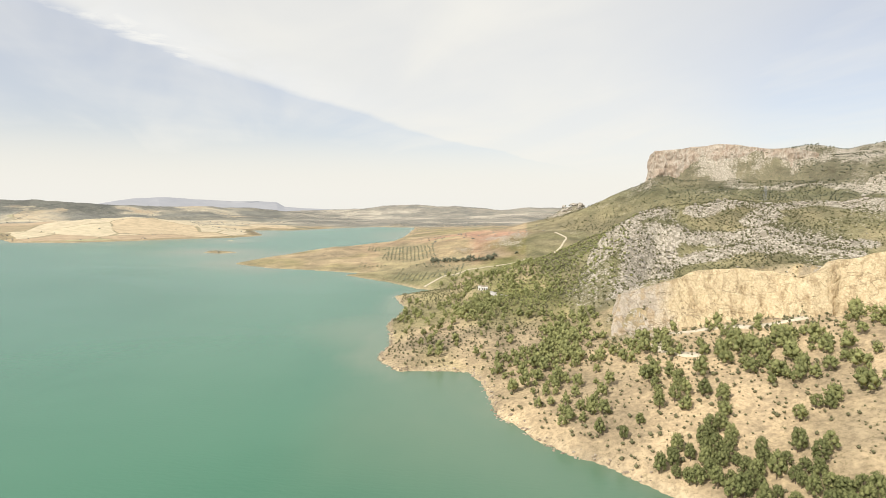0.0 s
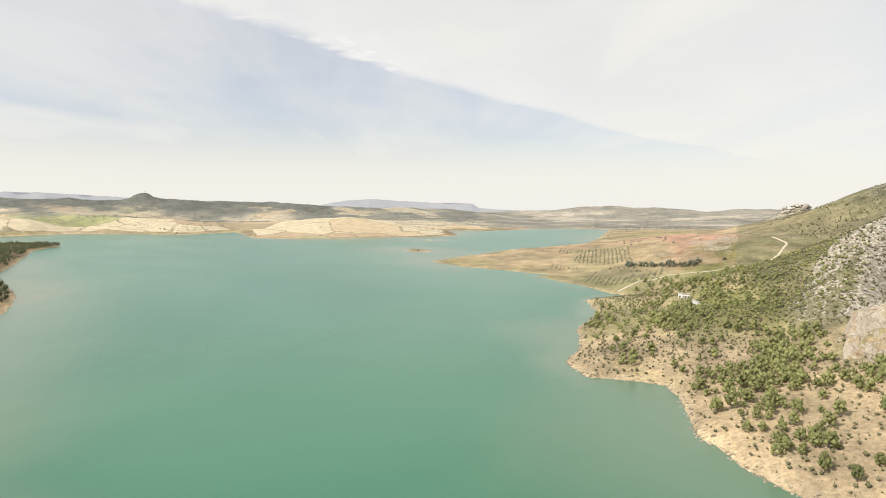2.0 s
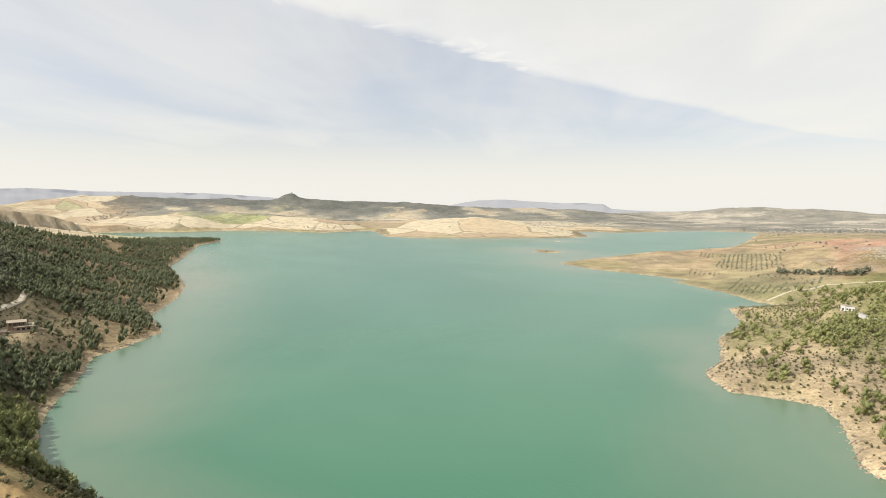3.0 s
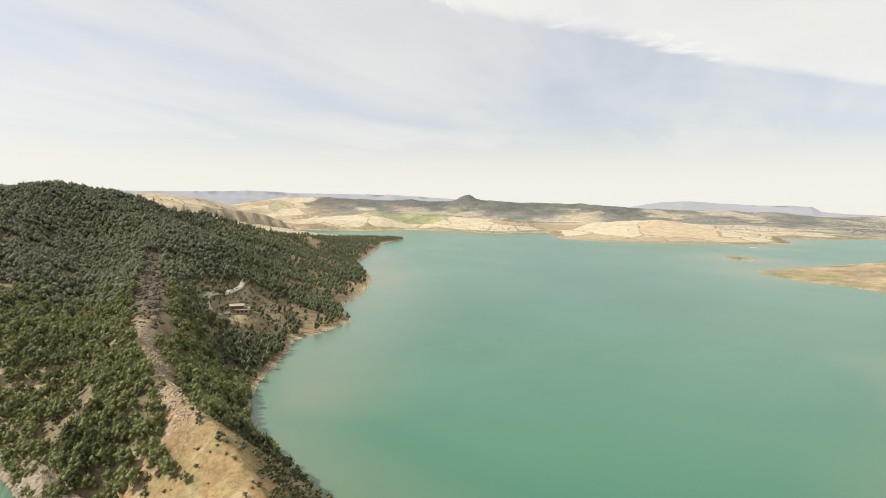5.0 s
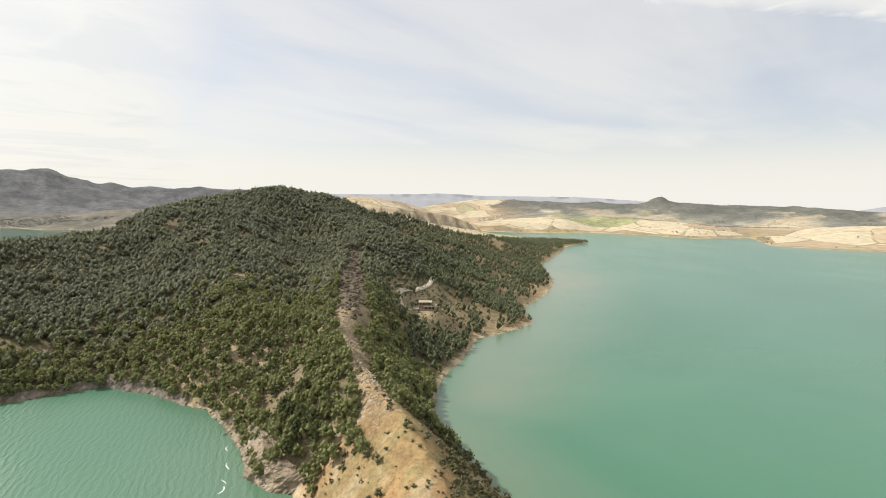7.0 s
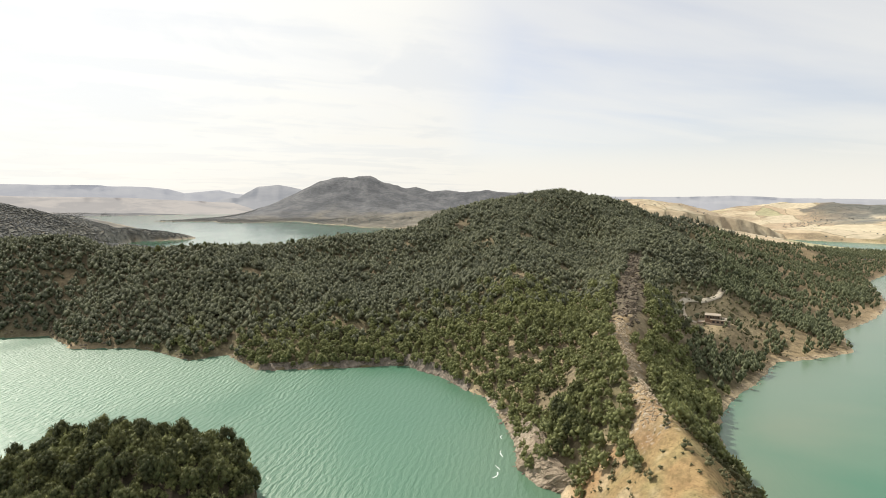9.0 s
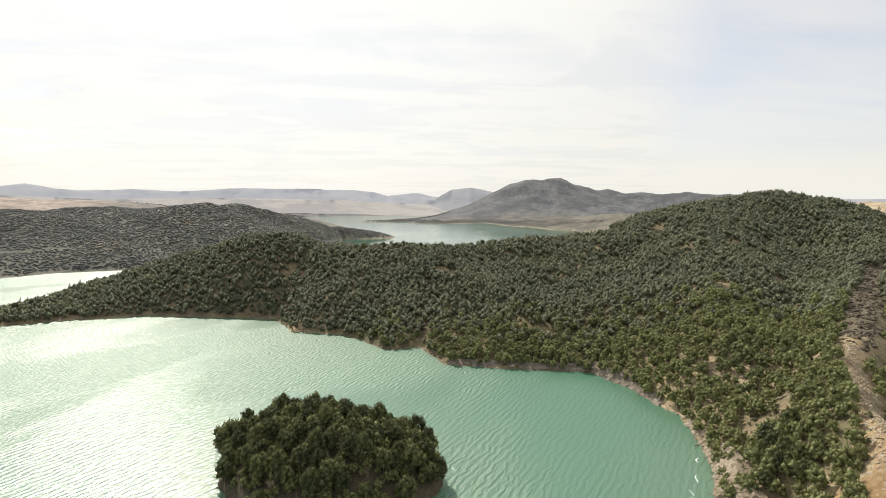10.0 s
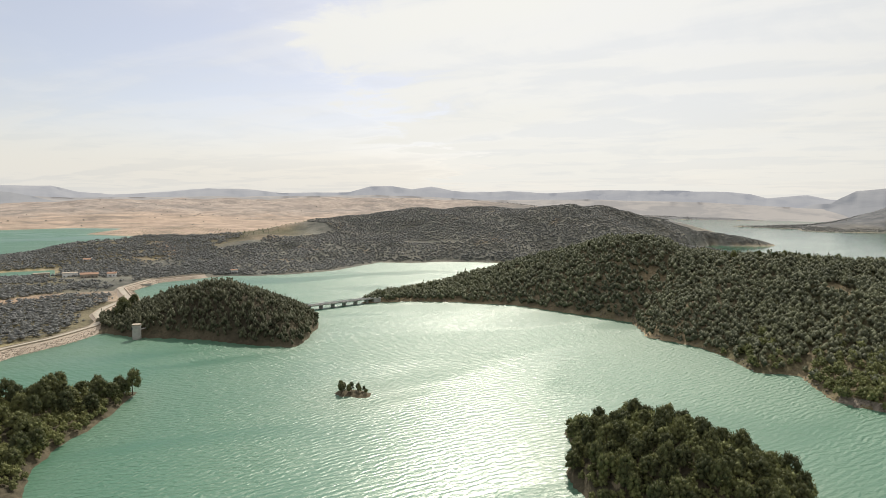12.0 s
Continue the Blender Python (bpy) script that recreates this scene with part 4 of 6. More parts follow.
def far_range(line, radius, mat, label, seed):
    """A distant ridge: (degrees round the compass, rise of its crest over eye level)."""
    az = np.arange(min(a for a, _ in line) - 6, max(a for a, _ in line) + 6, 0.12)
    ordered = sorted(line)
    rise = np.interp(az, [a for a, _ in ordered], [e for _, e in ordered]) + 0.0009 * rough(az, az * 0, 2.2, 4, seed)
    ends = step(az, az[0], az[0] + 6.0) * step(az, az[-1], az[-1] - 6.0)
    top = (HEIGHT + rise * radius) * ends - 6 * (1 - ends)
    rows = []
    for back, share in ((-420, -0.05), (-300, 0.22), (-190, 0.52), (-90, 0.80), (-30, 0.95), (0, 1.0), (70, 0.9), (160, 0.5)):
        r = radius + back + 40 * rough(az * 6, az * 0 + back, 9, 3, seed + 3)
        z = np.maximum(top * (share + (0.08 * rough(az * 7, az * 0 + back * 0.1, 8, 3, seed + 5) if 0 < share < 0.97 else 0)), -4)
        rows.append(np.stack([-r * np.sin(np.radians(az)), r * np.cos(np.radians(az)), z], 1))
    me = mesh_of("backdrop", np.concatenate(rows), quads(len(rows), len(az)), mat)
    tagged(new("backdrop", me), label, "hills", kind="structure")


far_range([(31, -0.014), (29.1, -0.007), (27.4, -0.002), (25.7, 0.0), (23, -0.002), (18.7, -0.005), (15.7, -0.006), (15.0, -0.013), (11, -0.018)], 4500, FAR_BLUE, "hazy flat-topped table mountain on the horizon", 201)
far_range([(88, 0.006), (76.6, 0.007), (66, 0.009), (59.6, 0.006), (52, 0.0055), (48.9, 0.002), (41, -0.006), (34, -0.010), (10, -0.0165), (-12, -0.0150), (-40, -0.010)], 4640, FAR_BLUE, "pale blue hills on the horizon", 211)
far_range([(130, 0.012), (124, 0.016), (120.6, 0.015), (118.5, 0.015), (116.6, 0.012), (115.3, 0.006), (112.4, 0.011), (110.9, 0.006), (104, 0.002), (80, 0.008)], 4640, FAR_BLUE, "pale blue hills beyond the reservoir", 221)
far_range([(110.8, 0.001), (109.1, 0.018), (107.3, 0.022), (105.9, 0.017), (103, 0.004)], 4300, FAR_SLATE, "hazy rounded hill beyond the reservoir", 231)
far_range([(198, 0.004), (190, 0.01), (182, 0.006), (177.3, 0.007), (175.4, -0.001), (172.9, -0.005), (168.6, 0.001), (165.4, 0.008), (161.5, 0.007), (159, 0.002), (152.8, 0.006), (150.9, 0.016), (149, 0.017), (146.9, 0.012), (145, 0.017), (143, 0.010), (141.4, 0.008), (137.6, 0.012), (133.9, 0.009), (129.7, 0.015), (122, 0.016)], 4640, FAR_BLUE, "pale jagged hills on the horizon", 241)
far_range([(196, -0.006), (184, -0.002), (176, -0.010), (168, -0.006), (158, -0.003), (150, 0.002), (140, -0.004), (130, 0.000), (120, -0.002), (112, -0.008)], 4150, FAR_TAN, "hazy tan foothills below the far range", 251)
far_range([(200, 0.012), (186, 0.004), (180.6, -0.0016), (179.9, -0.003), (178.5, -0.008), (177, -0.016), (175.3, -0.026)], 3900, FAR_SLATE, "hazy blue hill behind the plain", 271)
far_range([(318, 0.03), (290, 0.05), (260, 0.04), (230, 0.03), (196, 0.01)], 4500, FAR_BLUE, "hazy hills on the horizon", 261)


# ---- trees and scrub ----
def icosahedron():
    g = (1 + 5 ** 0.5) / 2
    v = np.array([(-1, g, 0), (1, g, 0), (-1, -g, 0), (1, -g, 0), (0, -1, g), (0, 1, g), (0, -1, -g), (0, 1, -g), (g, 0, -1), (g, 0, 1), (-g, 0, -1), (-g, 0, 1)])
    f = [(0, 11, 5), (0, 5, 1), (0, 1, 7), (0, 7, 10), (0, 10, 11), (1, 5, 9), (5, 11, 4), (11, 10, 2), (10, 7, 6), (7, 1, 8),
         (3, 9, 4), (3, 4, 2), (3, 2, 6), (3, 6, 8), (3, 8, 9), (4, 9, 5), (2, 4, 11), (6, 2, 10), (8, 6, 7), (9, 8, 1)]
    return v / np.linalg.norm(v[0]), np.array(f)


ICO_V, ICO_F = icosahedron()
OCT_V = np.array([(1, 0, 0), (-1, 0, 0), (0, 1, 0), (0, -1, 0), (0, 0, 1), (0, 0, -1)], float)
OCT_F = np.array([(0, 2, 4), (2, 1, 4), (1, 3, 4), (3, 0, 4), (2, 0, 5), (1, 2, 5), (3, 1, 5), (0, 3, 5)])


def crown_shape(clumps, sprays, seed, low=0.22, size=1.0):
    """A pine's crown, about 1 wide each way and from low to 1 high: clumps over a dome with gaps between, each bristling with sprays of needles."""
    rng = np.random.default_rng(seed)
    verts, faces, base = [], [], 0
    lean = rng.normal(0, 0.05, 2)
    middle = low + 0.46 * (1 - low)
    for k in range(clumps):
        h = (k + 0.5) / clumps
        around = k * 2.399 + rng.uniform(-0.4, 0.4)
        down = math.acos(1 - 1.5 * h) if clumps > 1 else 0.0
        reach = 0.30 * rng.uniform(0.75, 1.12) if clumps > 1 else 0.0
        c = np.array([reach * math.sin(down) * math.cos(around) + lean[0], reach * math.sin(down) * math.sin(around) + lean[1],
                      middle + (0.40 * (1 - low) * math.cos(down) * rng.uniform(0.8, 1.1) if clumps > 1 else 0.0)])
        r = min(0.43, 0.60 / clumps ** 0.46) * rng.uniform(0.75, 1.2) * size
        v = OCT_V * rng.uniform(0.84, 1.1, (6, 1)) * r * 0.97 + rng.normal(0, 0.06, (6, 3)) * r
        turn = rng.uniform(0, 6.28)
        v = np.stack([v[:, 0] * math.cos(turn) - v[:, 1] * math.sin(turn), v[:, 0] * math.sin(turn) + v[:, 1] * math.cos(turn), v[:, 2] * 0.82], 1) + c
        verts.append(v)
        faces.append(OCT_F + base)
        base += 6
        for j in range(sprays):
            d = rng.normal(0, 1, 3) + (0, 0, 0.45)
            d /= np.linalg.norm(d)
            tilt = d + rng.normal(0, 0.3, 3)
            tilt /= np.linalg.norm(tilt)
            side = np.cross(tilt, rng.normal(0, 1, 3))
            side /= np.linalg.norm(side)
            other = np.cross(tilt, side)
            root = c + d * r * rng.uniform(0.78, 1.05) * np.array([1.05, 1.05, 0.84])
            s = r * rng.uniform(0.6, 1.1) * min(0.55, 1.75 / sprays ** 0.5)
            if j % 2:
                tip = root + (d + (0, 0, 0.5)) * s * 1.25
                verts.append(np.stack([root + 0.55 * s * side, tip, root - 0.55 * s * side]))
            else:
                verts.append(np.stack([root + s * side, root + s * (-0.5 * side + 0.8 * other), root + s * (-0.5 * side - 0.8 * other)]))
            faces.append(np.array([[base, base + 1, base + 2]]))
            base += 3
    return np.concatenate(verts), np.concatenate(faces)


def trunk_shape(sides=5, limbs=3, seed=0):
    rng = np.random.default_rng(seed)
    verts, faces = [], []

    def tube(a, b, ra, rb):
        n = sum(len(v) for v in verts)
        a, b = np.array(a), np.array(b)
        ang = np.arange(sides) / sides * 2 * math.pi
        side = np.stack([np.cos(ang), np.sin(ang), 0 * ang], 1)
        verts.append(np.concatenate([a + side * ra, b + side * rb]))
        for k in range(sides):
            j = (k + 1) % sides
            faces.extend([(n + k, n + j, n + sides + j), (n + k, n + sides + j, n + sides + k)])
    tube((0, 0, -0.06), (0.01, 0.01, 0.62), 0.032, 0.014)
    for k in range(limbs):
        a = k * 2.2 + rng.uniform(0, 1)
        h = 0.26 + 0.12 * k
        tube((0, 0, h), (0.24 * math.cos(a), 0.24 * math.sin(a), h + 0.17), 0.012, 0.005)
    return np.concatenate(verts), np.array(faces)


def scatter(name, shapes, x, y, z, width, height, mat, label, category, seed):
    """One mesh of many plants, each one a turned and scaled shape."""
    rng = np.random.default_rng(seed)
    pick, turn, tone = rng.integers(0, len(shapes), len(x)), rng.uniform(0, 6.283, len(x)), rng.uniform(0, 1, len(x))
    tone = np.clip(0.55 * tone + 0.45 * (0.5 + 0.7 * rough(x, y, 45, 3, seed)), 0, 1)
    verts, faces, tones, base = [], [], [], 0
    for k, (sv, sf) in enumerate(shapes):
        m = np.nonzero(pick == k)[0]
        if not len(m):
            continue
        cs, sn = np.cos(turn[m])[:, None], np.sin(turn[m])[:, None]
        px = (sv[None, :, 0] * cs - sv[None, :, 1] * sn) * width[m][:, None] + x[m][:, None]
        py = (sv[None, :, 0] * sn + sv[None, :, 1] * cs) * width[m][:, None] + y[m][:, None]
        pz = sv[None, :, 2] * height[m][:, None] + z[m][:, None]
        verts.append(np.stack([px, py, pz], 2).reshape(-1, 3))
        faces.append((sf[None] + (np.arange(len(m)) * len(sv))[:, None, None] + base).reshape(-1, 3))
        tones.append(np.repeat(tone[m], len(sv)))
        base += len(m) * len(sv)
    me = mesh_of(name, np.concatenate(verts), np.concatenate(faces), mat, smooth=category == "trees")
    me.attributes.new("tone", "FLOAT", "POINT").data.foreach_set("value", np.concatenate(tones).astype(np.float32))
    return tagged(new(name, me), label, category, kind="stuff")


def jitter(x0, x1, y0, y1, gap, seed):
    rng = np.random.default_rng(seed)
    x, y = np.meshgrid(np.arange(x0, x1, gap), np.arange(y0, y1, gap))
    x, y = x.ravel(), y.ravel()
    return x + rng.uniform(-0.42, 0.42, x.size) * gap, y + rng.uniform(-0.42, 0.42, x.size) * gap, rng.uniform(0, 1, x.size), rng.uniform(0, 1, x.size)


HOUSE_AT = (-420, 180)
FULL = [crown_shape(24, 30, 300 + k, 0.10) for k in range(5)]
ROUND = [crown_shape(24, 30, 310 + k, 0.0) for k in range(5)]
GOOD = [crown_shape(9, 11, 320 + k, 0.08) for k in range(6)]
PLAIN = [crown_shape(5, 7, 340 + k, 0.06) for k in range(6)]
FAR2 = [crown_shape(1, 11, 370 + k) for k in range(6)]
FAR = [crown_shape(3, 3, 360 + k, 0.12) for k in range(5)]
BUSH = [crown_shape(4, 6, 380 + k, 0.0) for k in range(5)]
SPECK = [crown_shape(1, 3, 420 + k, 0.0) for k in range(5)]
TUFT = [crown_shape(1, 7, 400 + k, 0.0) for k in range(5)]


def west_wood(x, y):
    """Share of ground under pines on the wooded peninsula."""
    sd, far, az = shore(x, y), np.hypot(x, y), np.degrees(np.arctan2(-x, y)) % 360
    n = rough(x, y, 38, 3, 500)
    d = np.minimum(along(x, y, SPINE[1:5]), np.minimum(along(x - 2, y - 5, SPINE[4:6]) - 3.0, along(x - 2, y - 5, SPINE[5:7])))
    hx, hy = (x - HOUSE_AT[0]), (y - HOUSE_AT[1])
    glade = np.exp(-((hy * 0.39 - hx * 0.92) ** 2 / 62 ** 2 + (hx * 0.39 + hy * 0.92) ** 2 / 37 ** 2))
    share = step(sd, 0.0, 1.5) * (0.97 - 0.85 * step(n, 0.55, 0.85) * np.where(y < -280, 0.3, 1)) * step(d, 4.5, 7) * (1 - step(glade, 0.25, 0.55) * 0.93)
    share *= 1 - 0.62 * step(az, 71, 63) * step(rough(x, y, 22, 2, 501), -0.3, 0.3)
    share *= step(x, -172, -192) * np.where((az > 48) & (az < 158) & (y > -520), 1, 0)
    share *= np.where((far > 740) & (az > 84) & (az < 152) | (far > 640) & (az > 94) & (az < 152), 0, 1) * np.where((az < 84) & (far > 1520), 0, 1) * (1 - north_flank(x, y)) * (1 - 0.9 * bare_crest(x, y))
    return share


def north_flank(x, y):
    """1 on the peninsula's north side, where the pines are young and slim."""
    az = np.degrees(np.arctan2(-x, y))
    return np.where((along(x, y, SPINE[4:9]) > 14) & (az < 67.5 + 2 * rough(x, y, 60, 2, 502)) & (x < -300) & (y > 60), 1, 0)


def young_wood(x, y):
    sd, far, az = shore(x, y), np.hypot(x, y), np.degrees(np.arctan2(-x, y))
    hx, hy = (x - HOUSE_AT[0]), (y - HOUSE_AT[1])
    glade = np.exp(-((hy * 0.39 - hx * 0.92) ** 2 / 62 ** 2 + (hx * 0.39 + hy * 0.92) ** 2 / 37 ** 2))
    share = step(sd, 1, 7) * (0.68 + 0.32 * step(sd + 20 * rough(x, y, 26, 3, 505), 2, 20)) * (0.97 - 0.68 * step(rough(x, y, 38, 3, 503), 0.05, 0.45)) * (1 - step(glade, 0.25, 0.55) * 0.95)
    return share * north_flank(x, y) * np.where((az > 46) & (far < 1520), 1, 0)


def mid_wood(x, y):
    sd, far, az = shore(x, y), np.hypot(x, y), np.degrees(np.arctan2(-x, y)) % 360
    return step(sd, 2, 8) * np.where((far > 640) & (far < 1620) & (az > 112) & ((az < 157 + 2 * rough(x, y, 90, 2, 511)) | (far < 1070 - 15 * (az - 156) + 40 * rough(x, y, 60, 3, 513)) & (az < 165.5 + 4 * rough(x, y, 40, 3, 512))) & (y < -480), 0.95, 0) * (1 - 0.35 * step(rough(x, y, 60, 3, 510), 0.4, 0.8))


def plant(name, share_of, box, gap, shapes, width, label, seed, ring=(0, 9000), mat=None, sink=0.4, tall=1.0):
    x, y, keep, size = jitter(*box, gap, seed)
    far = np.hypot(x, y)
    # neighbouring belts mingle along their border
    mingled = far + 70 * (((size * 91.7) % 1) - 0.5)
    near = (mingled > ring[0]) & (mingled < ring[1])
    x, y, keep, size = x[near], y[near], keep[near], size[near]
    ok = keep < share_of(x, y)
    x, y, size = x[ok], y[ok], size[ok]
    if len(x):
        w = width[0] + (width[1] - width[0]) * size ** 1.4
        return scatter(name, shapes, x, y, land(x, y) - sink, w, tall * w * (0.92 + 0.25 * ((size * 7.3) % 1)), mat or PINE, label, "trees", seed)


def south_wood(x, y):
    """Patchy pines below the dam and on the low ground behind it."""
    sd, far, az = shore(x, y), np.hypot(x, y), np.degrees(np.arctan2(-x, y)) % 360
    n = rough(x, y, 55, 3, 520)
    clear = step(along(x, y, DAM_CREST), 10, 16) * step(along(x, y, [(-95, -740), (-60, -740), (-30, -790)]), 11, 17)
    share = step(sd, 3, 8) * (0.22 + 0.72 * step(n, -0.45, -0.05)) * clear * step(along(x, y, BERM), 6, 11)
    return share * np.where((az > 164 + 3 * rough(x, y, 30, 3, 521)) & (az < 186) & (far > 455) & (far < 1150) & (inside(x, y, ISLANDS[0]) < 0), 1, 0)


def dam_hill_wood(x, y):
    glade = step(np.hypot(x + 83, y + 523), 9, 15)
    return step(inside(x, y, ISLANDS[0]), 0.0, 1.2) * 0.97 * glade * (1 - 0.5 * step(rough(x, y, 30, 2, 530), 0.5, 0.9))


LOW_BELT = [(75, 202), (82, 212), (96, 217), (104, 220), (108, 205), (112, 193), (119, 182), (126, 174), (135, 168), (150, 150), (120, 130), (90, 180)]
QUARRY_BELT = [(124, 282), (140, 275), (160, 262), (180, 262), (214, 290), (236, 280), (200, 236), (157, 204), (141, 203), (141, 218), (132, 225), (130, 243), (117, 262)]
WEST_BELT = [(70, 416), (98, 396), (100, 345), (92, 300), (84, 280), (73, 266), (65, 238), (50, 243), (31, 292), (24, 333), (40, 346), (61, 352)]
SPARSE_BELT = [(104, 339), (122, 318), (118, 290), (110, 262), (106, 232), (96, 228), (92, 254), (88, 295)]


def east_wood(x, y):
    """Pines on the slope below the quarry: belts and clumps on open ground."""
    sd, far, az = shore(x, y), np.hypot(x, y), np.degrees(np.arctan2(-x, y))
    n, m = rough(x, y, 30, 3, 540), rough(x, y, 70, 2, 541)
    fuzz = 4 * rough(x, y, 14, 2, 542)

    def belt(ring):
        return step(inside(x, y, ring) + fuzz, -2, 4)
    slope = sector(az, far, -17, -1, 430, 700, 1.5, 30) * 0.14 * step(m, -0.4, 0.2)
    grove = np.exp(-(((x - 28) / 18) ** 2 + ((y - 458) / 28) ** 2)) * 1.3
    share = np.maximum(np.maximum(belt(QUARRY_BELT) * (0.45 + 0.5 * step(n, -0.5, 0.1)), belt(WEST_BELT) * (0.35 + 0.55 * step(n, -0.5, 0.2))), np.maximum(slope, grove))
    share = np.maximum(share, 0.5 * belt(SPARSE_BELT))
    open_ground = np.where((az < 8) & (az > -30) & (far > 240) & (far < 560), 0.06 + 0.16 * step(n, 0.0, 0.6), 0)
    clear = step(inside(x, y, QUARRY), -1, -8) * np.where((x > 95) & (far > 345) | (far < 232) & (x > 75), 0, 1) * step(np.hypot(x - 36, y - 528), 14, 20)
    return np.maximum(share, open_ground) * step(sd, 5, 11) * clear


def east_scrub(x, y):
    sd, far, az = shore(x, y), np.hypot(x, y), np.degrees(np.arctan2(-x, y))
    n = rough(x, y, 40, 3, 550)
    return np.where((az < 10) & (az > -42) & (far > 190) & (far < 900), 0.55 + 0.45 * n, 0) * step(sd, 2, 5) * step(inside(x, y, QUARRY), 2, -2)


def hummock_scrub(x, y):
    d = along(x, y, SPINE[:6])
    right = step(y - 57 + 0.12 * (x + 150), 12, 20)
    return np.where((x > -270) & (x < -90) & (y > 20) & (y < 130), 0.16 + 0.74 * right, 0) * step(shore(x, y), 1, 3) * step(d, 1.5, 4)


plant("pine_wood", west_wood, (-480, -170, -520, 330), 4.4, GOOD, (3.9, 6.8), "dense Aleppo pine wood on a steep lakeside hill", 601, (0, 400), tall=1.12)
plant("pine_wood", west_wood, (-960, -200, -560, 760), 3.75, FAR, (3.5, 6.0), "dense Aleppo pine wood on the upper hillside", 602, (400, 760), HAZED_HILL_PINE, tall=1.22)
plant("pine_wood", west_wood, (-1180, -400, 200, 900), 5.6, FAR2, (3.8, 6.4), "pine wood on a low wooded headland", 603, (760, 1500), HAZED_GREY_PINE, tall=1.5)
plant("pine_wood", young_wood, (-760, -300, 60, 640), 3.7, FAR, (2.6, 4.4), "young slim pines over the low north side of the peninsula", 618, (300, 760), YOUNG_PINE, tall=1.75)
plant("pine_wood", young_wood, (-1180, -500, 300, 960), 5.2, FAR2, (3.0, 5.0), "slim pines out to the tip of the wooded headland", 619, (760, 1520), YOUNG_PINE, tall=1.7)
plant("pine_wood", mid_wood, (-1400, -100, -1450, -480), 4.6, SPECK, (5.2, 7.4), "dark pine wood over a broad hill beyond the channel", 604, mat=HAZED_PINE, tall=0.32)
plant("pine_wood", south_wood, (-320, 140, -1150, -440), 3.9, FAR2, (3.8, 7.2), "patchy pine wood on low ground below the dam", 605, mat=HAZED_PINE, tall=0.6)
plant("pine_wood", dam_hill_wood, (-205, -40, -560, -360), 3.1, FAR, (2.4, 4.0), "pine wood covering the knoll beside the dam", 606, mat=SHADED_KNOLL_PINE, tall=1.75)
plant("pine_wood", east_wood, (-60, 330, 130, 330), 4.6, GOOD, (3.0, 7.4), "loose pine belts on a dry slope below the quarry", 607, (0, 310), mat=SUNLIT_PINE, tall=1.2)
plant("pine_wood", east_wood, (-60, 330, 200, 720), 4.1, PLAIN, (2.6, 5.8), "scattered pines on the dry slope towards the cape", 624, (310, 9000), mat=SUNLIT_PINE, tall=1.2)
plant("scrub", east_scrub, (-60, 330, 180, 660), 2.8, SPECK, (0.8, 2.6), "low dry scrub dotted over the limestone slope", 608, mat=SCRUB, sink=0.2)
plant("scrub", hummock_scrub, (-275, -85, 20, 130), 2.6, BUSH, (0.8, 3.4), "round bushes on the dry grass of the ridge end", 609, mat=SCRUB, sink=0.2)


def rock_scrub(x, y):
    return np.where((x > 95) & (np.hypot(x, y) > 380), 1, 0) * np.maximum(craggy(x, y) * 0.8, 0.75 * step(rough(x, y, 60, 3, 560), -0.5, 0.3)) * (0.35 + 0.85 * step(rough(x, y, 13, 2, 561), -0.3, 0.4)) * step(inside(x, y, QUARRY), -22, -30)


plant("scrub", rock_scrub, (95, 520, 340, 760), 2.6, SPECK, (0.8, 2.5), "dark low scrub among bare limestone", 610, mat=SCRUB, sink=0.2)
plant("scrub", rock_scrub, (230, 900, 740, 1540), 5.8, SPECK, (1.5, 4.0), "dark scrub on the slopes below the table mountain", 611, mat=SCRUB, sink=0.3)


def far_hedges(x, y):
    """Dark bushes in lines and clumps over the far fields and along their shore."""
    sd, far, az = shore(x, y), np.hypot(x, y), np.degrees(np.arctan2(-x, y)) % 360
    n, m = rough(x, y, 240, 3, 570), np.abs(rough(x, y, 380, 2, 571))
    share = 0.01 + 0.5 * step(m, 0.04, 0.015) + 0.3 * step(n, 0.5, 0.8) + 0.35 * step(sd, 40, 10) * step(rough(x, y, 120, 2, 572), -0.1, 0.4)
    share = np.where(np.maximum(inside(x, y, ISLANDS[3]), inside(x, y, ISLANDS[4])) > 0, 0.8 / np.clip(step(sd, 4, 10), 0.3, 1), share)
    return share * step(sd, 1, 6) * np.where((far > 1000) & (far < 2350) & ((az < 84) | (az > 350)), 1, 0) + 0.12 * step(sd, 6, 20) * np.where((far > 2000) & (far < 2900) & (az > 82) & (az < 112), 1, 0)


def south_hedges(x, y):
    sd, far = shore(x, y), np.hypot(x, y)
    n, m = rough(x, y, 300, 3, 580), np.abs(rough(x, y, 500, 2, 581))
    return (0.004 + 0.3 * step(m, 0.03, 0.01) + 0.25 * step(n, 0.5, 0.8)) * step(sd, 4, 10) * np.where((far > 1500) & (far < 3200), 1, 0)


plant("hedges", far_hedges, (-2900, 500, 250, 3200), 13.0, SPECK, (2.5, 6.5), "dark hedges and thickets over distant straw fields", 612, mat=HAZED_PINE, tall=0.6)
plant("hedges", south_hedges, (-1800, 300, -3100, -1000), 17.0, TUFT, (3, 8), "dark thickets over the distant dry plain", 613, mat=HAZED_PINE, tall=0.6)


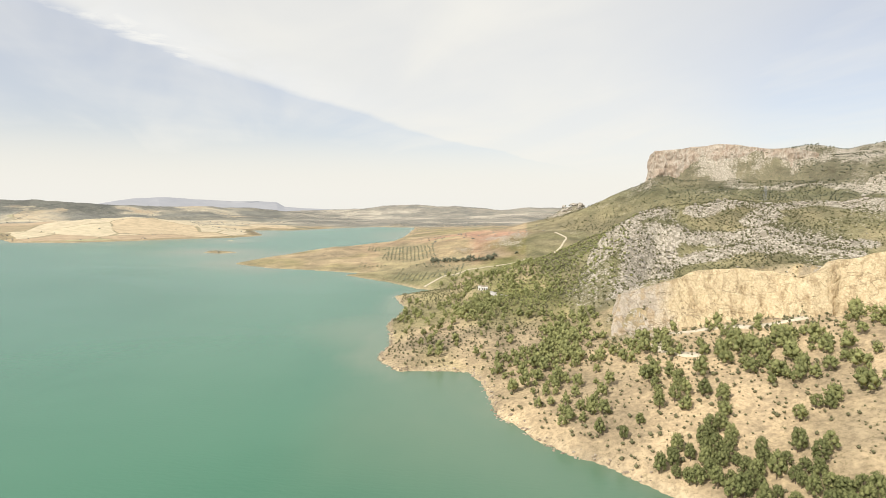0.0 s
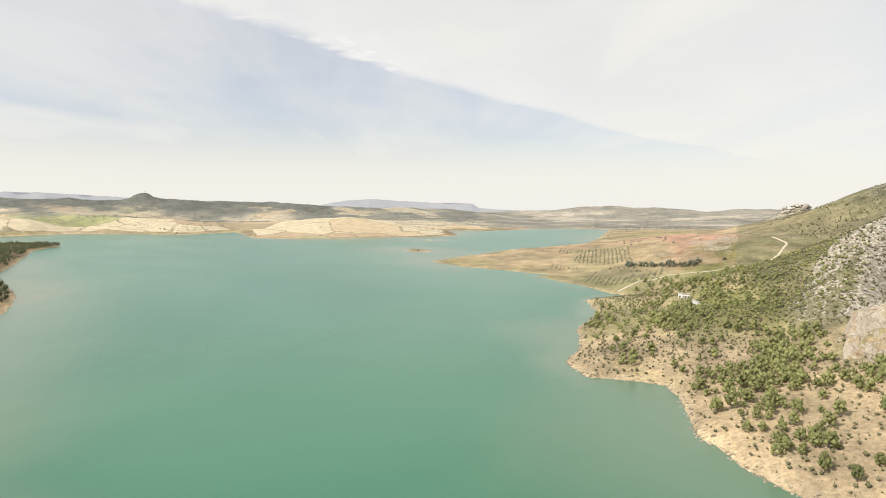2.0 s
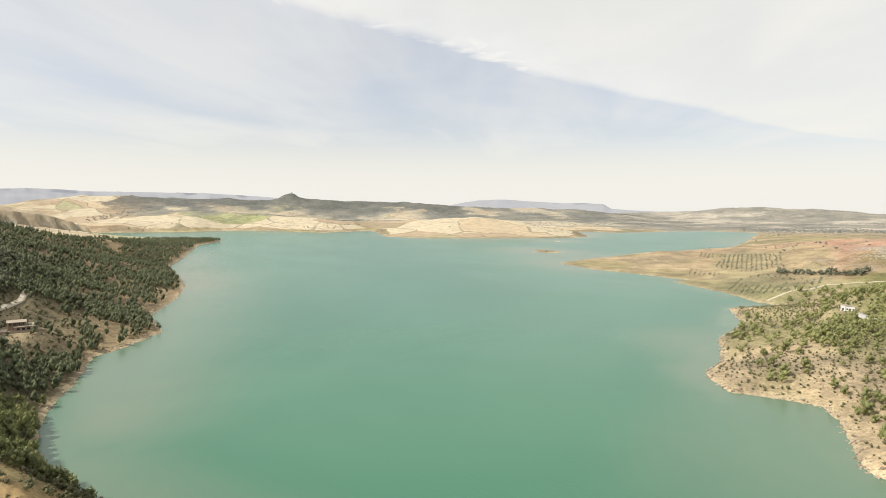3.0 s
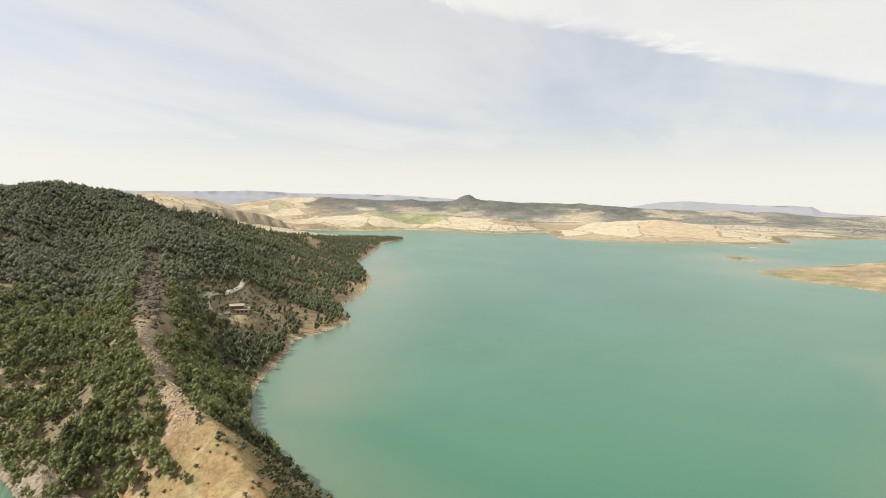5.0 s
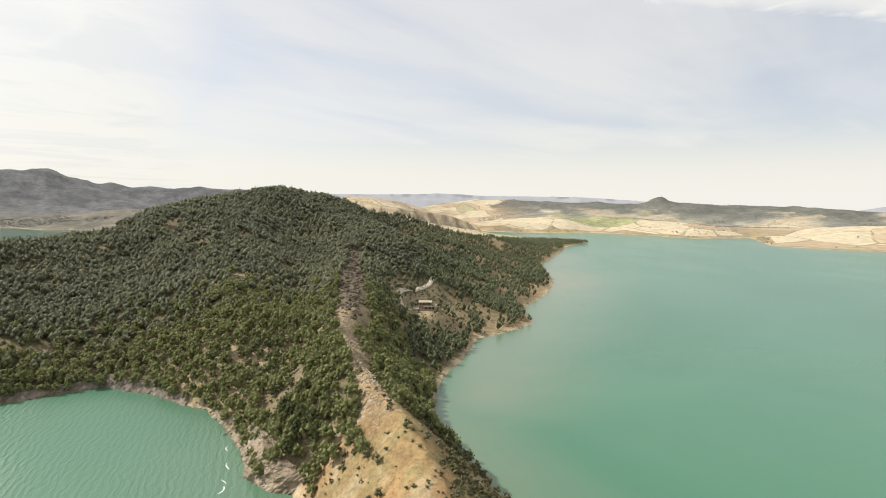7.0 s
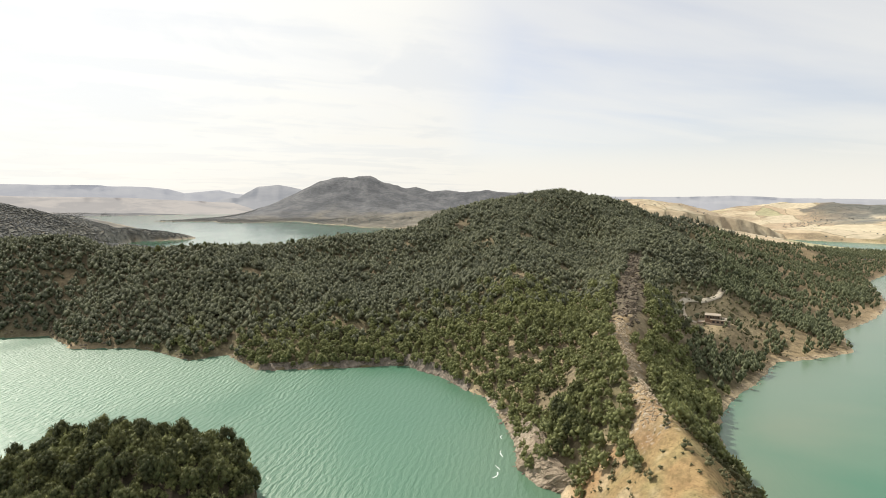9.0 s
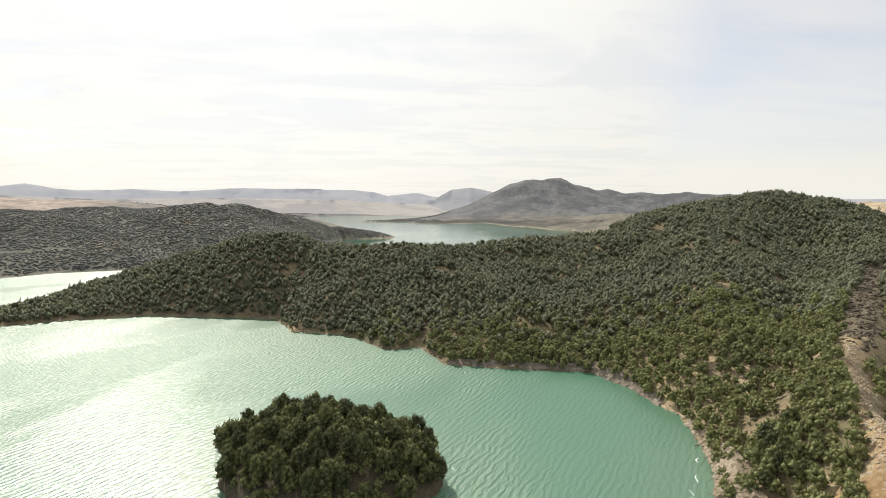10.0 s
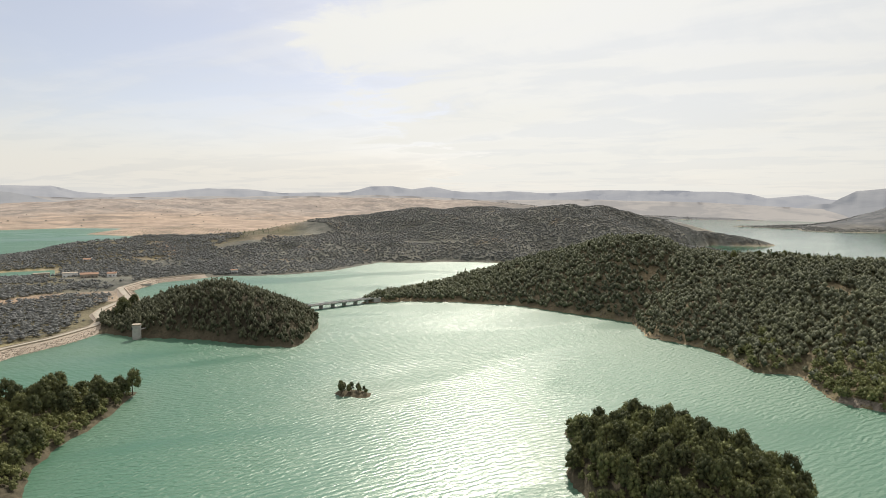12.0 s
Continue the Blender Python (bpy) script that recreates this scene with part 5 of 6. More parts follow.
def green_slope(x, y):
    far, az = np.hypot(x, y), np.degrees(np.arctan2(-x, y))
    return sector(az, far, -17, -3, 430, 720, 1.5, 20) * (0.55 + 0.4 * rough(x, y, 50, 3, 590)) * step(shore(x, y), 4, 10) * step(np.hypot(x - 36, y - 528), 12, 16)


plant("scrub", green_slope, (10, 260, 400, 740), 3.4, TUFT, (1.4, 3.4), "green lentisk scrub on the slope beside the farmhouse", 614, mat=SUNLIT_PINE, sink=0.2)


def glade_scrub(x, y):
    hx, hy = (x - HOUSE_AT[0]), (y - HOUSE_AT[1])
    return step(np.exp(-((hy * 0.39 - hx * 0.92) ** 2 / 66 ** 2 + (hx * 0.39 + hy * 0.92) ** 2 / 44 ** 2)), 0.2, 0.5) * 0.5 * step(np.hypot(x + 398, y - 171), 11, 15) * step(shore(x, y), 1, 3)


plant("scrub", glade_scrub, (-500, -340, 120, 250), 3.2, BUSH, (0.9, 3.0), "scattered scrub on the dry grass round the brick house", 615, mat=SCRUB, sink=0.2)


def far_wood(x, y):
    """Dark woods in blotches over the hills behind the far fields."""
    far, az = np.hypot(x, y), np.degrees(np.arctan2(-x, y))
    n = rough(x, y, 260, 4, 620)
    return (0.08 + 0.75 * step(n, -0.1, 0.35)) * np.where((far > 2150) & (az < 60 + 6 * n) & (az > -14), 1, 0) * step(shore(x, y), 20, 60)


def spit_wood(x, y):
    """Dark scrub along the low spits and shores of the western lake."""
    sd = shore(x, y)
    share = np.where((x < -2180) & (x > -3500) & (y < -150) & (y > -1300), 1, 0) * step(sd, 180, 90) * (0.55 + 0.45 * step(rough(x, y, 110, 3, 623), -0.3, 0.2))
    return share * step(sd, 2, 9)


def shore_plain_wood(x, y):
    return 0.75 * step(rough(x, y, 420, 3, 146) + 0.4 * rough(x, y, 90, 2, 624), 0.0, 0.2) * step(shore(x, y), 4, 20)


def mountain_wood(x, y):
    far, az = np.hypot(x, y), np.degrees(np.arctan2(-x, y))
    return (0.1 + 0.7 * step(rough(x, y, 200, 4, 621), -0.2, 0.3)) * np.where((far > 2000) & (az < 116) & (az > 80), 1, 0) * step(shore(x, y), 20, 60)


plant("woods", far_wood, (-3300, 700, 1000, 3800), 12.5, SPECK, (3, 8), "dark woods in blotches over distant hills", 616, (0, 3900), HAZED_PINE, tall=0.5)
plant("woods", spit_wood, (-3500, -2180, -1300, -150), 9.0, SPECK, (5, 9), "dark scrub woods on the low spits of the western lake", 625, mat=HAZED_PINE, tall=0.6)
plant("woods", shore_plain_wood, (-4300, -2300, -3400, -1600), 16.0, SPECK, (5, 11), "dark thickets in bands over the plain behind the western lake", 626, mat=HAZED_PINE, tall=0.6)
plant("woods", mountain_wood, (-3700, -2000, -1400, 400), 11.5, SPECK, (2, 5), "dark scrub woods on a far mountain's flank", 617, (0, 3900), HAZED_PINE, tall=0.5)


def hummock_tufts(x, y):
    return np.where((x > -215) & (x < -88) & (y > 25) & (y < 110), 0.10 + 0.45 * step(rough(x, y, 14, 3, 595), -0.1, 0.5), 0) * step(shore(x, y), 1, 3)


plant("scrub", hummock_tufts, (-215, -88, 25, 110), 2.3, TUFT, (0.5, 1.9), "small dark tussocks on the golden grass of the ridge end", 620, mat=SCRUB, sink=0.12, tall=0.8)


def bluff_trees(x, y):
    return 0.85 * step(along(x, y, [(-14, 828), (20, 808), (56, 792)]), 10, 4) + 0.3 * step(along(x, y, [(56, 792), (98, 806)]), 10, 4)


plant("pine_wood", bluff_trees, (-40, 120, 770, 850), 5.0, FAR, (3.5, 7.0), "dark row of trees below a red earth bluff", 621, mat=HAZED_GREY_PINE)


def mesa_scrub(x, y):
    return (0.25 + 0.6 * step(rough(x, y, 70, 3, 630), -0.2, 0.4)) * step(inside(x, y, MESA), -190, -120) * step(inside(x, y, MESA), 130, 60) * np.where(x > 380, 1, 0)


plant("scrub", mesa_scrub, (380, 900, 860, 1420), 6.0, SPECK, (2.0, 4.6), "dark scrub over the shelves of the table mountain", 622, mat=HAZED_GREY_PINE, sink=0.3, tall=0.8)


POINT = [(-48, -322), (-29, -291), (-12, -268), (-4, -252), (2, -232), (20, -235), (40, -290), (20, -338), (-33, -334)]


def thicket(x, y):
    return 0.9 * step(np.maximum(inside(x, y, POINT), inside(x, y, ISLANDS[1])), -0.5, 1.5)


plant("pine_thicket", thicket, (-225, 45, -345, -60), 3.5, GOOD, (2.8, 4.8), "dense young pines between the larger trees by the shore", 623, mat=ISLAND_PINE, tall=1.1)


# ---- cliffs ----
def face_material(name, a, b, stain, deep=1.0, east=None):
    """Rock with vertical streaks of stain."""
    m, nt, bsdf = material(name, 0.9, 0.2)
    where = node(nt, "ShaderNodeNewGeometry").outputs["Position"]
    tall = node(nt, "ShaderNodeMapping", {"Vector": where, "Scale": (0.22, 0.22, 0.045)}).outputs[0]
    streak = node(nt, "ShaderNodeTexNoise", {"Vector": tall, "Scale": 1.0, "Detail": 6.0, "Roughness": 0.65}).outputs[0]
    big = node(nt, "ShaderNodeTexNoise", {"Vector": where, "Scale": 0.045, "Detail": 4.0}).outputs[0]
    fine = node(nt, "ShaderNodeTexNoise", {"Vector": where, "Scale": 0.9, "Detail": 5.0, "Roughness": 0.7}).outputs[0]
    c = blend(nt, ramp(nt, big, 0.35, 0.65), a, b)
    if east:
        # another bed of rock farther along the face
        bed = sums(nt, "MULTIPLY_ADD", big, 50.0, node(nt, "ShaderNodeSeparateXYZ", {0: where}).outputs[0])
        c = blend(nt, ramp(nt, bed, 150.0, 172.0), c, east)
    line = node(nt, "ShaderNodeTexNoise", {"Vector": node(nt, "ShaderNodeMapping", {"Vector": where, "Scale": (0.07, 0.07, 0.12)}).outputs[0], "Scale": 1.0, "Detail": 3.0, "Distortion": 0.8}).outputs[0]
    crack = sums(nt, "ABSOLUTE", sums(nt, "SUBTRACT", line, 0.5))
    c = blend(nt, sums(nt, "MULTIPLY", ramp(nt, crack, 0.010, 0.0, 0.0, 0.6), ramp(nt, big, 0.45, 0.6)), c, (0.20, 0.15, 0.10))
    c = blend(nt, sums(nt, "MULTIPLY", ramp(nt, streak, 0.47, 0.64), 0.75), c, stain)
    thin = node(nt, "ShaderNodeTexNoise", {"Vector": node(nt, "ShaderNodeMapping", {"Vector": where, "Scale": (0.45, 0.45, 0.03)}).outputs[0], "Scale": 1.0, "Detail": 4.0, "Roughness": 0.6}).outputs[0]
    c = blend(nt, 1.0, c, blend(nt, ramp(nt, thin, 0.36, 0.64), (0.92, 0.91, 0.89), (1.05, 1.05, 1.05)), "MULTIPLY")
    c = blend(nt, 1.0, c, blend(nt, ramp(nt, fine, 0.34, 0.66), (0.86, 0.85, 0.83), (1.10, 1.10, 1.10)), "MULTIPLY")
    nt.links.new(c, bsdf.inputs["Base Color"])
    rel = node(nt, "ShaderNodeBump", {"Height": sums(nt, "ADD", sums(nt, "ADD", fine, streak), ramp(nt, crack, 0.0, 0.02, 0.0, 0.4)), "Strength": 0.9, "Distance": deep})
    nt.links.new(rel.outputs[0], bsdf.inputs["Normal"])
    return m


OCHRE = face_material("quarry_face", (0.42, 0.36, 0.29), (0.54, 0.475, 0.39), (0.42, 0.315, 0.19), 1.3, (0.66, 0.54, 0.355))
PINK_ROCK = face_material("mesa_face", (0.46, 0.375, 0.30), (0.53, 0.475, 0.405), (0.33, 0.25, 0.195), 2.2)
# crag rock darkened to the shade on the ridge's north face
SHADED_CRAG = face_material("shaded_crag", (0.15, 0.125, 0.095), (0.23, 0.19, 0.145), (0.10, 0.08, 0.06))
COVE_ROCK = face_material("cove_rock", (0.24, 0.205, 0.165), (0.35, 0.30, 0.245), (0.16, 0.135, 0.11))
SHORE_ROCK = face_material("shore_rock", (0.38, 0.305, 0.225), (0.49, 0.415, 0.325), (0.25, 0.20, 0.15))


def resample(line, n):
    pts = np.array(line, float)
    s = np.concatenate([[0], np.cumsum(np.linalg.norm(np.diff(pts[:, :2], axis=0), axis=1))])
    t = np.linspace(0, s[-1], n)
    return np.stack([np.interp(t, s, pts[:, k]) for k in range(pts.shape[1])], 1), t


def rock_wall(name, base, top, mat, label, cols, rows, relief, grain, seed, depth=0.0):
    """A cliff between a foot line and a rim, broken by ledges and clefts, with a body behind its face."""
    lo, s = resample(base, cols)
    hi, _ = resample(top, cols)
    along_wall = np.gradient(lo[:, :2], axis=0)
    out = np.stack([along_wall[:, 1], -along_wall[:, 0]], 1)
    out /= np.linalg.norm(out, axis=1)[:, None]
    out *= -np.sign(np.sum(out * (hi[:, :2] - lo[:, :2]), axis=1))[:, None]
    grid = []
    jag = 0.05 * rough(s, s * 0, grain * 1.5, 3, seed + 9)
    for k in range(rows):
        v = k / (rows - 1)
        p = lo + (hi - lo) * v
        p[:, 2] = lo[:, 2] + (hi[:, 2] - lo[:, 2]) * v * (1 + jag)
        zz = p[:, 2]
        cleft = np.abs(rough(s, zz * 0.45, grain, 5, seed))
        ledge = rough(s * 0.25, zz, grain * 0.8, 3, seed + 4)
        push = relief * (1.0 - 1.7 * cleft + 0.55 * ledge) * (0.35 + 0.65 * math.sin(math.pi * min(1, 0.15 + 0.8 * v)))
        push = push + 0.55 * relief * rough(s, zz, grain * 0.25, 3, seed + 6)
        p[:, :2] += out * push[:, None]
        grid.append(p)
    back = grid[-1].copy()
    back[:, :2] -= out * (relief * 2 + 2 + depth)
    back[:, 2] -= 1.5 if depth == 0 else 5.0
    foot = back.copy()
    foot[:, 2] = lo[:, 2] - 1
    grid += [back, foot]
    me = mesh_of(name, np.concatenate(grid), quads(len(grid), cols)[:, ::-1], mat, smooth=False)
    return tagged(new(name, me), label, "cliff", kind="structure")


rock_wall("quarry_wall", [(97, 333, 22), (102, 332, 24), (120, 336, 24), (144, 339, 24), (170, 339, 24), (191, 338, 24), (195, 320, 24), (206, 317, 25), (223, 328, 26), (242, 318, 26), (262, 286, 26)],
          [(98, 339, 27), (108, 355, 46), (128, 354, 52), (152, 359, 58), (179, 358, 60.5), (200, 353, 60), (207, 340, 57), (219, 337, 63), (230, 342, 69), (253, 333, 76), (277, 305, 80)],
          OCHRE, "cut quarry face of ochre and cream limestone with vertical stains", 620, 64, 1.5, 15, 700)
rock_wall("mesa_cliff", [(452, 1330, 138), (436, 1262, 136), (433, 1222, 136), (488, 1198, 134), (561, 1150, 132), (630, 1091, 130), (668, 1072, 130)],
          [(462, 1338, 204), (446, 1268, 206), (441, 1232, 204), (496, 1216, 213), (568, 1166, 215), (642, 1104, 202), (684, 1090, 192)],
          PINK_ROCK, "pinkish grey limestone cliff of a flat-topped mountain", 420, 34, 5.0, 34, 720, 40.0)
rock_wall("shore_cliff", [(-196, 36, -0.6), (-203, 27, -0.6), (-214, 22, -0.6), (-236, 23, -0.6), (-255, 21, -0.6), (-278, 17, -0.6), (-294, 12, -0.6)],
          [(-192, 42, 5), (-203, 33, 8), (-214, 29, 9), (-235, 30, 10), (-255, 26, 5), (-278, 21, 3), (-294, 16, 3)],
          SHORE_ROCK, "weathered tan rock cliff at the edge of the cove", 150, 16, 1.3, 6, 740)
rock_wall("shore_cliff", [(-303, 4, -0.6), (-327, -11, -0.6), (-349, -33, -0.6), (-347, -45, -0.6), (-341, -68, -0.6), (-333, -117, -0.6)],
          [(-308, 8, 3), (-330, -7, 5), (-354, -32, 6), (-352, -46, 4), (-346, -68, 3.5), (-338, -117, 3)],
          COVE_ROCK, "low grey rock ledge along the wooded shore", 190, 10, 1.0, 6, 750)


def stones(name, x, y, size, mat, label, seed):
    rng = np.random.default_rng(seed)
    shapes = [(ICO_V * rng.uniform(0.5, 1.35, (12, 1)) * np.array([0.6, 0.6, 0.42]) * rng.uniform(0.7, 1.3, 3) + (0, 0, 0.18), ICO_F) for _ in range(5)]
    return scatter(name, shapes, x, y, land(x, y) - 0.1, size, size * rng.uniform(0.7, 1.2, len(x)), mat, label, "stones", seed)


def spread_along(line, n, across, seed):
    rng = np.random.default_rng(seed)
    pts, _ = resample([q[:2] for q in line], n)
    return pts[:, 0] + rng.normal(0, across, n), pts[:, 1] + rng.normal(0, across, n), rng


RUBBLE = mottled("pale_rubble", (0.38, 0.30, 0.20), (0.50, 0.42, 0.31), 1.5, bump=0.6)
x, y, rng = spread_along([(-192, 64)] + SPINE[3:5], 3200, 2.2, 801)
stones("rubble", x, y, rng.uniform(0.25, 1.0, 3200) ** 3 * 1.05, RUBBLE, "pale rubble strewn down the bare ridge crest", 802)
x, y, rng = spread_along(SPINE[4:7], 520, 4.2, 811)
stones("crag_stones", x + 1.5, y + 4.5, rng.uniform(0.35, 1.0, 520) ** 1.5 * 2.8, SHADED_CRAG, "broken crag along the wooded ridge, coloured dark as in shade", 812)
x, y, rng = spread_along(PENINSULA_SHORE[4:18], 420, 1.6, 803)
stones("rubble", x, y, rng.uniform(0.4, 1.0, 420) ** 2 * 1.5, SHORE_ROCK, "pale stones along the water's edge", 804)
x, y, rng = spread_along(COVE_SHORE, 900, 1.6, 805)
stones("rubble", x, y, rng.uniform(0.4, 1.0, 900) ** 2 * 2.0, COVE_ROCK, "weathered boulders along the cove's edge", 806)
x, y, rng = spread_along(EAST_SHORE[:20], 900, 1.5, 807)
stones("rubble", x, y, rng.uniform(0.4, 1.0, 900) ** 2 * 1.8, SHORE_ROCK, "pale stones along the dry shore", 808)
x, y, keep, _ = jitter(95, 420, 330, 700, 6.5, 809)
ok = keep < craggy(x, y) * 0.8
stones("outcrops", x[ok], y[ok], 1.0 + 3.0 * keep[ok], LIMESTONE, "weathered grey limestone outcrops on the rocky hill", 810)


KNOBS = np.random.default_rng(821)
x, y = np.concatenate([KNOBS.normal(336, 13, 46), KNOBS.normal(298, 17, 46)]), np.concatenate([KNOBS.normal(1478, 10, 46), KNOBS.normal(1462, 10, 46)])
stones("outcrops", x, y, KNOBS.uniform(4, 9, 92), LIMESTONE, "craggy grey limestone knolls on the skyline", 822)


# ---- roads and tracks ----
DUST = mottled("pale_dust", (0.50, 0.43, 0.32), (0.62, 0.55, 0.43), 5.0)


def track(name, line, width, mat, label, lift=0.35):
    n = max(8, int(sum(math.dist(a[:2], b[:2]) for a, b in zip(line, line[1:])) / 2.5))
    mid, _ = resample(line, n)
    mid = mid[:, :2]
    for _ in range(6):
        mid[1:-1] = (mid[:-2] + 2 * mid[1:-1] + mid[2:]) / 4
    way = np.gradient(mid, axis=0)
    side = np.stack([-way[:, 1], way[:, 0]], 1) / np.linalg.norm(way, axis=1)[:, None]
    wide = width * (1 + 0.15 * rough(np.arange(n) * 2.5, np.zeros(n), 9, 2, 4))
    rows = []
    for k, drop in ((-0.62, -0.9), (-0.5, 0.0), (0.0, 0.05), (0.5, 0.0), (0.62, -0.9)):
        p = mid + side * (k * wide)[:, None]
        rows.append(np.column_stack([p, np.maximum(land(p[:, 0], p[:, 1]), land(mid[:, 0], mid[:, 1])) + lift + drop]))
    me = mesh_of(name, np.concatenate(rows), quads(5, n), mat)
    return tagged(new(name, me), label, "track", kind="structure")


track("track", [(169, 897), (181, 864), (164, 819), (150, 800), (136, 775)], 2.4, DUST, "pale dirt track climbing the slope past the red bluff", 0.4)
track("track", [(-21, 665), (-3, 687), (30, 729), (84, 752), (136, 770)], 2.2, DUST, "pale dirt track from the inlet past the olive groves", 0.4)
track("track", [(118, 318), (113, 305), (108, 292), (112, 280), (122, 272)], 5.0, DUST, "short dirt track down from the quarry floor")
track("track", [(122, 318), (138, 300), (150, 290), (175, 280)], 4.0, DUST, "dirt track beside the quarry floor")
track("track", [(40, 516), (46, 500), (52, 488)], 5.0, CONCRETE, "grey lane leading to the white farmhouse")
track("track", [(-398, 160), (-406, 155), (-413, 153), (-421, 157), (-440, 172), (-455, 190), (-466, 203), (-480, 212)], 3.6, DUST, "pale drive climbing from the brick house", 0.25)


# ---- things ----
def part(name, me, parent, label=""):
    """One mesh as a part under a thing or under a part."""
    ob = new(name, me)
    ob.parent = parent
    return tagged(ob, label)


def block(name, lo, hi, mat, bevel=0.05):
    """A box between two corners, with softened edges."""
    bm = bmesh.new()
    bmesh.ops.create_cube(bm, size=1)
    for v in bm.verts:
        v.co = Vector([lo[k] + (v.co[k] + 0.5) * (hi[k] - lo[k]) for k in range(3)])
    if bevel:
        bmesh.ops.bevel(bm, geom=bm.edges[:], offset=bevel, segments=1, affect="EDGES")
    me = bpy.data.meshes.new(name)
    bm.to_mesh(me)
    bm.free()
    me.materials.append(mat)
    return me


def thing(name, x, y, z, turn, label, category, group=""):
    ob = new(name)
    ob.matrix_world = pose(x, y, z, 0, 0, turn)
    return tagged(ob, label, category, group)


BRICK = mottled("sandy_brick", (0.30, 0.215, 0.155), (0.39, 0.295, 0.225), 2.0)
PALE_CEMENT = mottled("pale_cement", (0.34, 0.285, 0.22), (0.44, 0.375, 0.295), 3.0)
WHITEWASH = mottled("whitewash", (0.70, 0.69, 0.66), (0.82, 0.81, 0.79), 3.0, bump=0.1)
TILE = mottled("roof_tiles", (0.33, 0.19, 0.13), (0.45, 0.29, 0.20), 1.0)
DARK_GLASS = mottled("dark_pane", (0.02, 0.022, 0.025), (0.04, 0.042, 0.045), 2.0, 0.45, 0.0)
STEEL = mottled("galvanised_steel", (0.35, 0.36, 0.37), (0.48, 0.49, 0.50), 1.0, 0.4, 0.1, metal=0.9)
RIPRAP = mottled("riprap_stone", (0.37, 0.30, 0.235), (0.48, 0.40, 0.32), 1.5, bump=0.7, island=True)


def brick_house():
    """The flat-roofed brick house in the glade."""
    def slab(name, lo, hi, mat, bevel=0.05):
        return block(name, lo, hi, mat, bevel)
    h = thing("house", -398, 171, 18.4, 66.5, "flat-roofed sandy brick house with a columned terrace in a glade", "house")
    h.matrix_world = h.matrix_world @ Matrix.Diagonal((0.8, 0.8, 0.8, 1))
    part("terrace", slab("terrace", (-13, -8, -1.5), (12, 7, 1.2), PALE_CEMENT, 0.12), h, "pale cement terrace")
    part("lower_storey", slab("lower_storey", (-3, -7, 1.2), (11.5, 6, 4.2), BRICK), h)
    part("lower_roof", slab("lower_roof", (-3.5, -7.5, 4.2), (12, 6.5, 4.6), PALE_CEMENT), h)
    part("upper_storey", slab("upper_storey", (-7, -2, 1.2), (4, 6.2, 7.2), BRICK), h)
    part("roof", slab("roof", (-7.8, -4.6, 7.2), (4.8, 6.8, 7.7), PALE_CEMENT), h, "flat pale cement roof slab")
    for k in range(6):
        part("column", slab("column", (-7.4 + 2.3 * k, -4.3, 4.6 if k > 1 else 1.2), (-7.0 + 2.3 * k, -3.9, 7.2), PALE_CEMENT, 0.03), h)
    for k in range(4):
        w = part("window", slab("window", (-6 + 2.5 * k, -2.12, 5.0), (-4.5 + 2.5 * k, -1.9, 6.6), DARK_GLASS, 0.02), h, "dark window")
        part("sill", slab("sill", (-6.1 + 2.5 * k, -2.3, 4.85), (-4.4 + 2.5 * k, -2.0, 5.0), PALE_CEMENT, 0.02), w)
    for k in range(4):
        w = part("window", slab("window", (-1.6 + 3.2 * k, -7.12, 2.0), (0.2 + 3.2 * k, -6.9, 3.5), DARK_GLASS, 0.02), h, "dark window")
        part("sill", slab("sill", (-1.7 + 3.2 * k, -7.3, 1.85), (0.3 + 3.2 * k, -7.0, 2.0), PALE_CEMENT, 0.02), w)
    part("parapet", slab("parapet", (-13, -8, 1.2), (-12.7, 7, 2.0), BRICK, 0.03), h)
    part("parapet", slab("parapet", (-12.7, -8, 1.2), (-3.2, -7.7, 2.0), BRICK, 0.03), h)
    part("stair", slab("stair", (-10, -11, -1.5), (-7, -8.02, 0.4), PALE_CEMENT), h)


